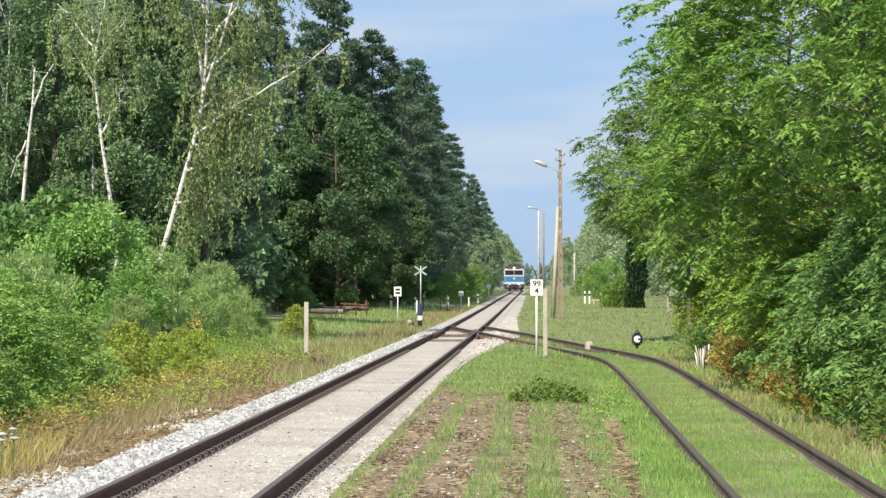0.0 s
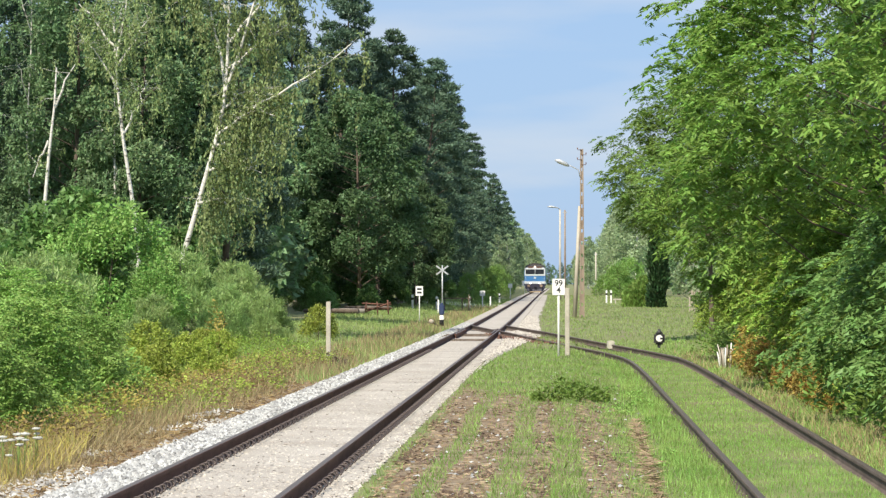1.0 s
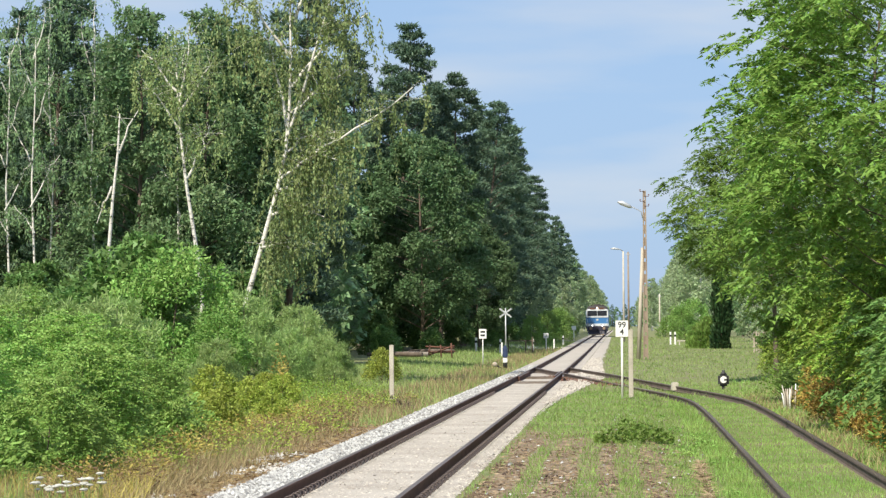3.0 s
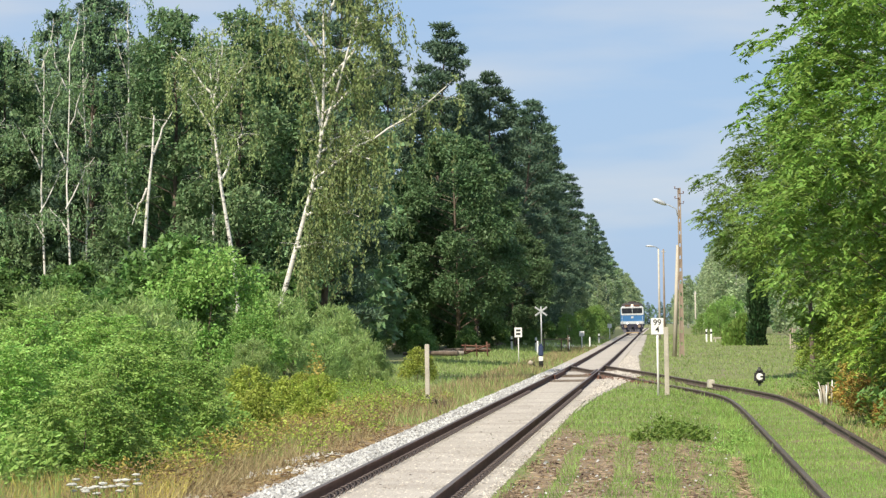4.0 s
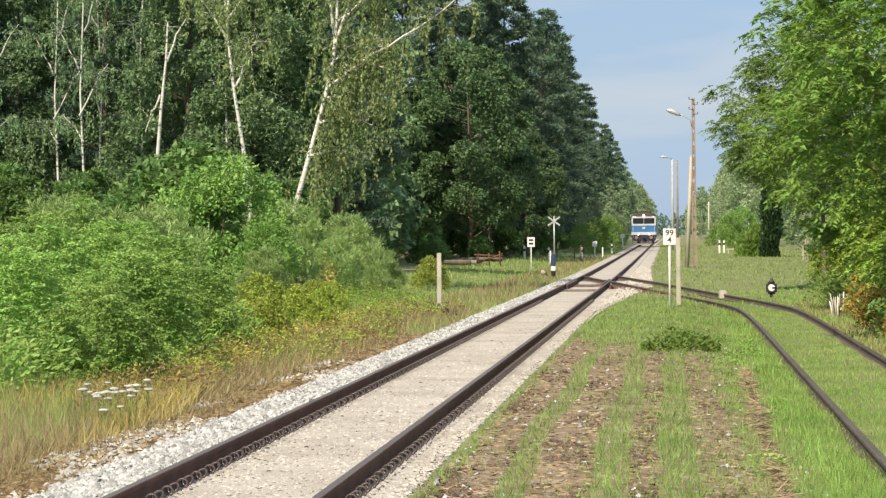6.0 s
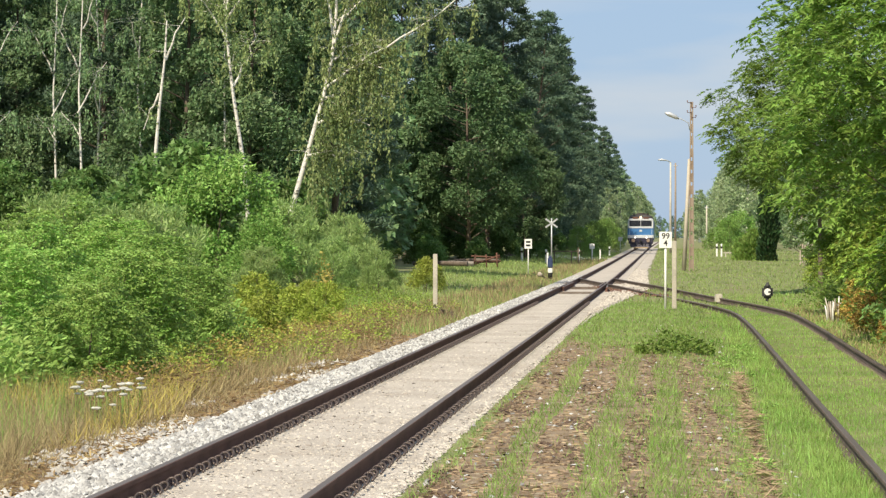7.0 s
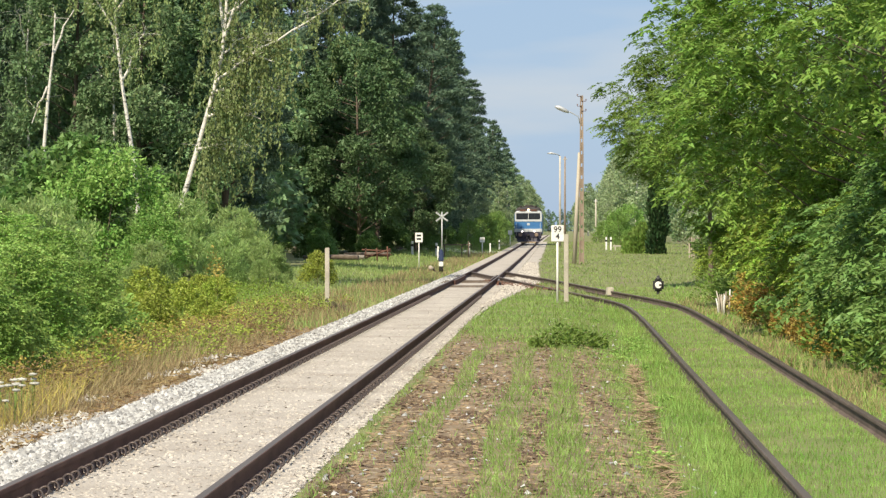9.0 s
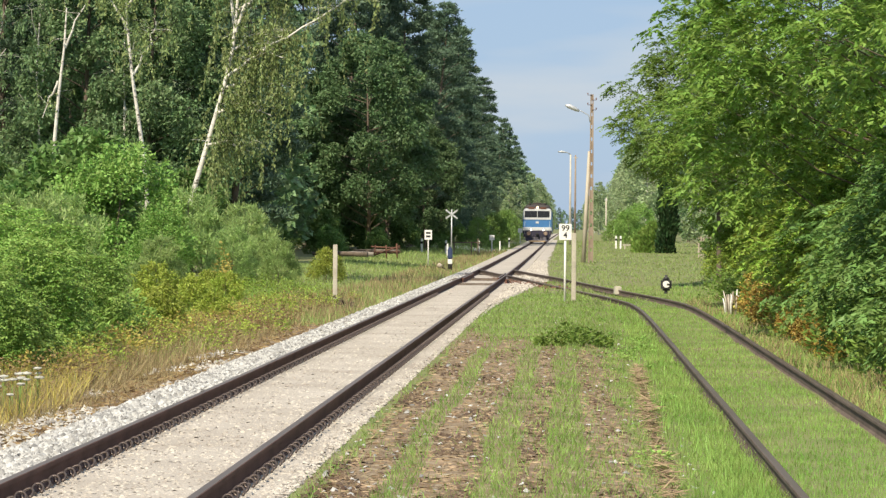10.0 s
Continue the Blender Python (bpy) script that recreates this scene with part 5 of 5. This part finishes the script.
STRIPES = ((-2.1, -1.85, 0.5), (-1.85, -1.42, 0.06), (-1.42, -1.17, 0.95), (-1.17, -0.68, 0.14), (-0.68, -0.38, 1.1), (-0.38, -0.12, 0.22), (-0.12, 0.22, 1.3), (0.22, 0.62, 0.35), (0.62, 1.10, 0.75))


def strip_green(x, y):
    """How green the mown strip is: lengthwise swathes near, lush further off."""
    wob = x + 0.12 * noise.noise((y * 0.12, 2, x * 0.5))
    g = next((v for a, b, v in STRIPES if a <= wob < b), 0.9)
    g += 0.35 * noise.noise((x * 1.5, y * 0.22, 6))
    far = smooth_step(40, 54, y + 5 * noise.noise((x * 0.7, y * 0.1, 1)))
    return max(0.03, g + (0.95 - g) * far)


def turf_keep(x, y):
    for s in (-1, 1):
        if abs(x - siding_x(y) - s * GAUGE / 2) < 0.10:
            return 0.0
    return 0.75 + 0.5 * noise.noise((x, y * 0.3, 3))


def bed_clear(x, y):
    """Keeps the trackbed and the turnout free."""
    right = np.interp(y, [60, 66, 78, 96, 120, 150, 230, 340], [-2.0, -1.9, -1.45, -0.75, -0.9, -1.15, -1.3, -1.8])
    return 0.0 if -5.5 < x < right else 1.0


x, y = field(1, 95000, -2.05, 1.95, 17, 78, 1.7, lambda x, y: strip_green(x, y) * bed_clear(x, y))
blades("mown_grass", "short mown grass with brown swathes beside the track", x, y, 0.03, 0.115, M["grass"], 1, 0.009, 1.1)
x, y = field(2, 40000, -2.05, 1.3, 17, 60, 1.8, lambda x, y: 0.75 - 0.7 * strip_green(x, y))
blades("dry_stubble", "dry stubble and clippings on the brown swathes", x, y, 0.015, 0.06, M["grass_dry"], 2, 0.012, 2.5)
x, y = field(3, 110000, 1.3, 4.4, 17, 92, 1.7, turf_keep)
blades("siding_turf", "short bright turf between the siding rails", x, y, 0.03, 0.085, M["grass"], 3, 0.009)
x, y = field(4, 1500, 1.1, 1.75, 18, 75, 1.6, lambda x, y: 0.8)
blades("rail_side_grass", "longer grass growing along the siding rail", x, y, 0.08, 0.24, M["grass"], 4, 0.010)
x, y = field(5, 70000, -9.0, -5.5, 18, 70, 1.5, lambda x, y: 0.95 * smooth_step(5.4, 5.9, -x) * (0.75 + 0.6 * noise.noise((x * 0.8, y * 0.15, 8))) * (1 - 0.75 * smooth_step(44, 62, y)))
blades("dry_verge_grass", "tall dry yellow-brown grass in the verge", x, y, 0.10, 0.44, M["grass_dry"], 5, 0.009, 1.3, taper=5.5)
x, y = field(6, 26000, -9.5, -5.75, 18, 75, 1.4, lambda x, y: 0.75 * smooth_step(5.8, 7.0, -x) * (0.6 + 0.7 * noise.noise((x * 0.7, y * 0.12, 18))))
blades("green_verge_grass", "tall green grass mixed into the dry verge", x, y, 0.15, 0.55, M["grass"], 6, 0.011, 0.6, taper=5.9)
x, y = field(7, 42000, -13.5, -5.4, 58, 300, 1.5, lambda x, y: 0.9 + 0.5 * noise.noise((x * 0.3, y * 0.05, 12)))
blades("far_verge_grass", "green meadow grass along the forest", x, y, 0.06, 0.28, M["grass_meadow"], 7, 0.013, 0.9)
x, y = field(8, 32000, -1.9, 13.5, 76, 330, 1.5, lambda x, y: bed_clear(x, y) * (0.9 + 0.5 * noise.noise((x * 0.3, y * 0.05, 22))))
blades("right_verge_grass", "green meadow grass beyond the siding", x, y, 0.04, 0.17, M["grass_meadow"], 8, 0.013, 1.0)
x, y = field(9, 11000, -8.0, -5.5, 60, 220, 1.5, lambda x, y: 0.6 + 0.7 * noise.noise((x * 0.5, y * 0.08, 32)))
blades("straw_verge_grass", "dry stalks among the verge grass", x, y, 0.12, 0.4, M["grass_dry"], 9, 0.012, 0.7)
x, y = field(10, 9000, 3.5, 5.4, 24, 95, 1.4, lambda x, y: 0.8)
blades("bank_foot_grass", "rough grass at the foot of the bank", x, y, 0.04, 0.20, M["grass"], 10, 0.010, 1.1)
x, y = field(11, 7000, 3.45, 4.9, 30, 80, 1.2, lambda x, y: 0.6 + 0.8 * noise.noise((x, y * 0.2, 41)))
blades("dry_bank_grass", "dry grass at the foot of the bank", x, y, 0.06, 0.25, M["grass_dry"], 11, 0.011, 1.0)


def weeds(name, label, centres, per, spread, height, length, width, mat, seed):
    """Leafy stalks in tufts."""
    rng = np.random.default_rng(seed)
    at, way = [], []
    for cx, cy, s in centres:
        n = int(per * s)
        q, r = rng.uniform(0, math.tau, n), spread * s * np.sqrt(rng.uniform(0, 1, n))
        px, py = cx + r * np.cos(q), cy + r * np.sin(q)
        pz = ground_z(cx, cy) + height * s * rng.uniform(0.05, 1, n) * (1.1 - 0.5 * (r / (spread * s)) ** 2)
        at.append(np.stack([px, py, pz], 1))
        way.append(np.stack([np.cos(q), np.sin(q), np.full(n, 0.4)], 1) + rng.normal(0, 0.4, (n, 3)))
    ob = new(name, leaves_mesh(name, np.concatenate(at), np.concatenate(way), length, width, mat, rng))
    return tagged(ob, label, "weeds", kind="stuff")


wrng = random.Random(17)
weeds("dark_weed_clump", "low dark green weed clump in the mown strip", [(0.1, 44.4, 0.75), (0.42, 45.2, 0.6), (-0.22, 43.6, 0.55), (0.66, 45.6, 0.45), (-0.4, 43.4, 0.3), (0.2, 46, 0.5)], 300, 0.46, 0.52, 0.085, 0.045, M["leaf_ash"], 1)
x, y = field(12, 16000, -8.6, -6.2, 26, 72, 1.3, lambda x, y: 0.9 * smooth_step(0.15, 0.4, noise.noise((x * 0.55, y * 0.13, 51))))
blades("golden_grass", "patches of tall golden yellowed grass in the verge", x, y, 0.2, 0.5, M["leaf_gold"], 12, 0.010, 1.2)
weeds("yellow_mullein", "tall yellow flowering plant in the verge", [(-10.0, 73, 1.0), (-9.9, 73.5, 0.8)], 260, 0.3, 1.5, 0.08, 0.05, M["leaf_gold"], 12)
weeds("dead_roots", "dark dead twigs heaped at the foot of the post", [(-6.75, 72.5, 0.8), (-6.3, 71.5, 0.6), (-6.05, 70.5, 0.4)], 300, 0.45, 0.4, 0.2, 0.03, M["bark"], 13)
weeds("verge_herbs", "yellow-green herbs between the dry grass", [(-7.4 + wrng.uniform(-0.8, 0.8), 38 + 1.6 * k + wrng.uniform(-1, 1), wrng.uniform(0.5, 1.2)) for k in range(26)], 380, 0.6, 0.55, 0.065, 0.032, M["leaf_yellow"], 3)
weeds("nettle_skirt", "fresh green nettles in front of the shrubs", [(-7.9 - wrng.uniform(0, 2.0), 33.5 + 0.8 * k, wrng.uniform(0.7, 1.2)) for k in range(22)], 420, 0.6, 1.0, 0.13, 0.05, M["leaf_shrub"], 4)
weeds("brown_weeds", "low browned weeds between the ballast and the shrubs", [(-6.6 - wrng.uniform(0, 1.3), 33 + 0.9 * k + wrng.uniform(-1, 1), wrng.uniform(0.5, 1.1)) for k in range(46)], 420, 0.65, 0.5, 0.07, 0.024, M["dead_weed"], 8)
weeds("gold_weeds", "yellowed flowering herbs in the verge", [(-7.0 - wrng.uniform(0, 1.3), 35 + 0.8 * k + wrng.uniform(-1, 1), wrng.uniform(0.4, 1.0)) for k in range(34)], 300, 0.55, 0.6, 0.065, 0.03, M["leaf_gold"], 9)
weeds("herb_bed", "yellow-green herbs spreading between shrubs and dry verge", [(-8.2 - wrng.uniform(0, 3.2), 46 + 1.1 * k + wrng.uniform(-1, 1), wrng.uniform(0.6, 1.1)) for k in range(38)], 420, 0.8, 0.5, 0.065, 0.032, M["leaf_bank"], 14)
weeds("siding_weeds", "leafy weeds beside the siding rail", [(1.15 + wrng.uniform(-0.35, 0.35), wrng.uniform(22, 62), wrng.uniform(0.3, 0.9)) for k in range(13)], 160, 0.34, 0.26, 0.06, 0.022, M["grass"], 5)
weeds("bank_skirt", "mixed green growth at the foot of the bank", [(4.75 + wrng.uniform(-0.2, 0.5), 25 + 1.6 * k, wrng.uniform(0.6, 1.2)) for k in range(36)], 260, 0.6, 0.9, 0.13, 0.05, M["leaf_ash"], 6)


def umbels(x, y, n, seed):
    """White flat-topped flower heads on thin stalks."""
    ob = thing("white_umbel_flowers", x, y, ground_z(x, y), "white flat-topped wild flowers in the dry grass", "wild flowers")
    rng = random.Random(seed)
    for k in range(n):
        px, py, h = rng.uniform(-0.35, 0.3), rng.uniform(-0.9, 0.9), rng.uniform(0.34, 0.62)
        bm = bmesh.new()
        tube(bm, [(px, py, 0), (px * 1.1, py, h)], [0.006, 0.004], 4)
        stalk = part("stalk", bm, M["grass"], ob)
        bm = bmesh.new()
        bmesh.ops.create_icosphere(bm, subdivisions=2, radius=rng.uniform(0.038, 0.066), matrix=Matrix.Translation((px * 1.1, py, h)) @ Matrix.Diagonal((1, 1, 0.3, 1)))
        for v in bm.verts:
            v.co.z += 0.012 * noise.noise(v.co * 60)
        part("flower_head", bm, M["flower"], ob)
    return ob


umbels(-6.55, 29.5, 26, 3)


def straw_line():
    """A raked line of dry cut stalks."""
    rng = np.random.default_rng(5)
    n = 1200
    y = rng.uniform(19, 40, n)
    x = 0.95 + 0.012 * (y - 25) + rng.normal(0, 0.055, n) * (0.6 + 0.4 * np.sin(y * 0.9))
    z = np.array([ground_z(a, b) for a, b in zip(x, y)]) + rng.uniform(0.0, 0.09, n)
    way = np.stack([rng.normal(0, 0.7, n), rng.normal(0, 1, n), rng.normal(0, 0.15, n)], 1)
    ob = new("cut_stalks", leaves_mesh("cut_stalks", np.stack([x, y, z], 1), way, 0.30, 0.010, M["straw"], rng, 0.1))
    return tagged(ob, "raked line of dry cut stalks on the grass", "cut grass", kind="stuff")


straw_line()


def clods(rng, n):
    x, y = field(41, n, -2.0, 1.0, 17, 52, 1.7, lambda x, y: (1.0 - strip_green(x, y)) * smooth_step(-0.1, 0.25, noise.noise((x * 1.3, y * 0.5, 61))))
    return np.stack([x, y, np.array([ground_z(a, b) for a, b in zip(x, y)]) + 0.008], 1)


def chips(rng, n):
    x, y = field(42, n, -2.0, 1.3, 17, 60, 1.6, lambda x, y: 1.0 - 0.7 * strip_green(x, y))
    return np.stack([x, y, np.array([ground_z(a, b) for a, b in zip(x, y)]) + 0.012], 1)


stones("earth_clods", "dark crumbs of earth on the bare swathes", clods, 16000, 0.030, M["clod"], 41, 0.5)
stones("stone_chips", "pale stone chips scattered over the mown strip", chips, 700, 0.028, M["stone"], 42, 0.5)


def litter():
    """Flat dead stalks and chips on the bare swathes."""
    x, y = field(31, 9000, -2.0, 1.0, 17, 50, 1.8, lambda x, y: 1.0 - strip_green(x, y))
    rng = np.random.default_rng(6)
    n = len(x)
    z = np.array([ground_z(a, b) for a, b in zip(x, y)]) + 0.012
    way = np.stack([rng.normal(0, 1, n), rng.normal(0, 0.5, n), rng.normal(0, 0.08, n)], 1)
    ob = new("dead_litter", leaves_mesh("dead_litter", np.stack([x, y, z], 1), way, 0.09, 0.016, M["straw"], rng, 0.1))
    return tagged(ob, "dead brown litter on the bare swathes", "litter", kind="stuff")


litter()


def verge_litter():
    """Brown dead leaves and stalks between the ballast and the tall grass."""
    x, y = field(33, 9000, -6.9, -5.45, 18, 75, 1.5, lambda x, y: 0.9)
    rng = np.random.default_rng(7)
    n = len(x)
    z = np.array([ground_z(a, b) for a, b in zip(x, y)]) + rng.uniform(0.005, 0.08, n)
    way = np.stack([rng.normal(0, 1, n), rng.normal(0, 0.6, n), rng.normal(0, 0.3, n)], 1)
    ob = new("verge_litter", leaves_mesh("verge_litter", np.stack([x, y, z], 1), way, 0.12, 0.022, M["dead_weed"], rng, 0.1))
    return tagged(ob, "brown dead stalks in the verge beside the ballast", "litter", kind="stuff")


verge_litter()


# ---- what moves ----
def motions():
    walk(loco, [(t, pose(track_x(371 - 10.5 * t), 371 - 10.5 * t, rise(371 - 10.5 * t) + HEAD, 0, 0, 0.1)) for t in (0, 2, 4, 6, 8, 10)])


motions()
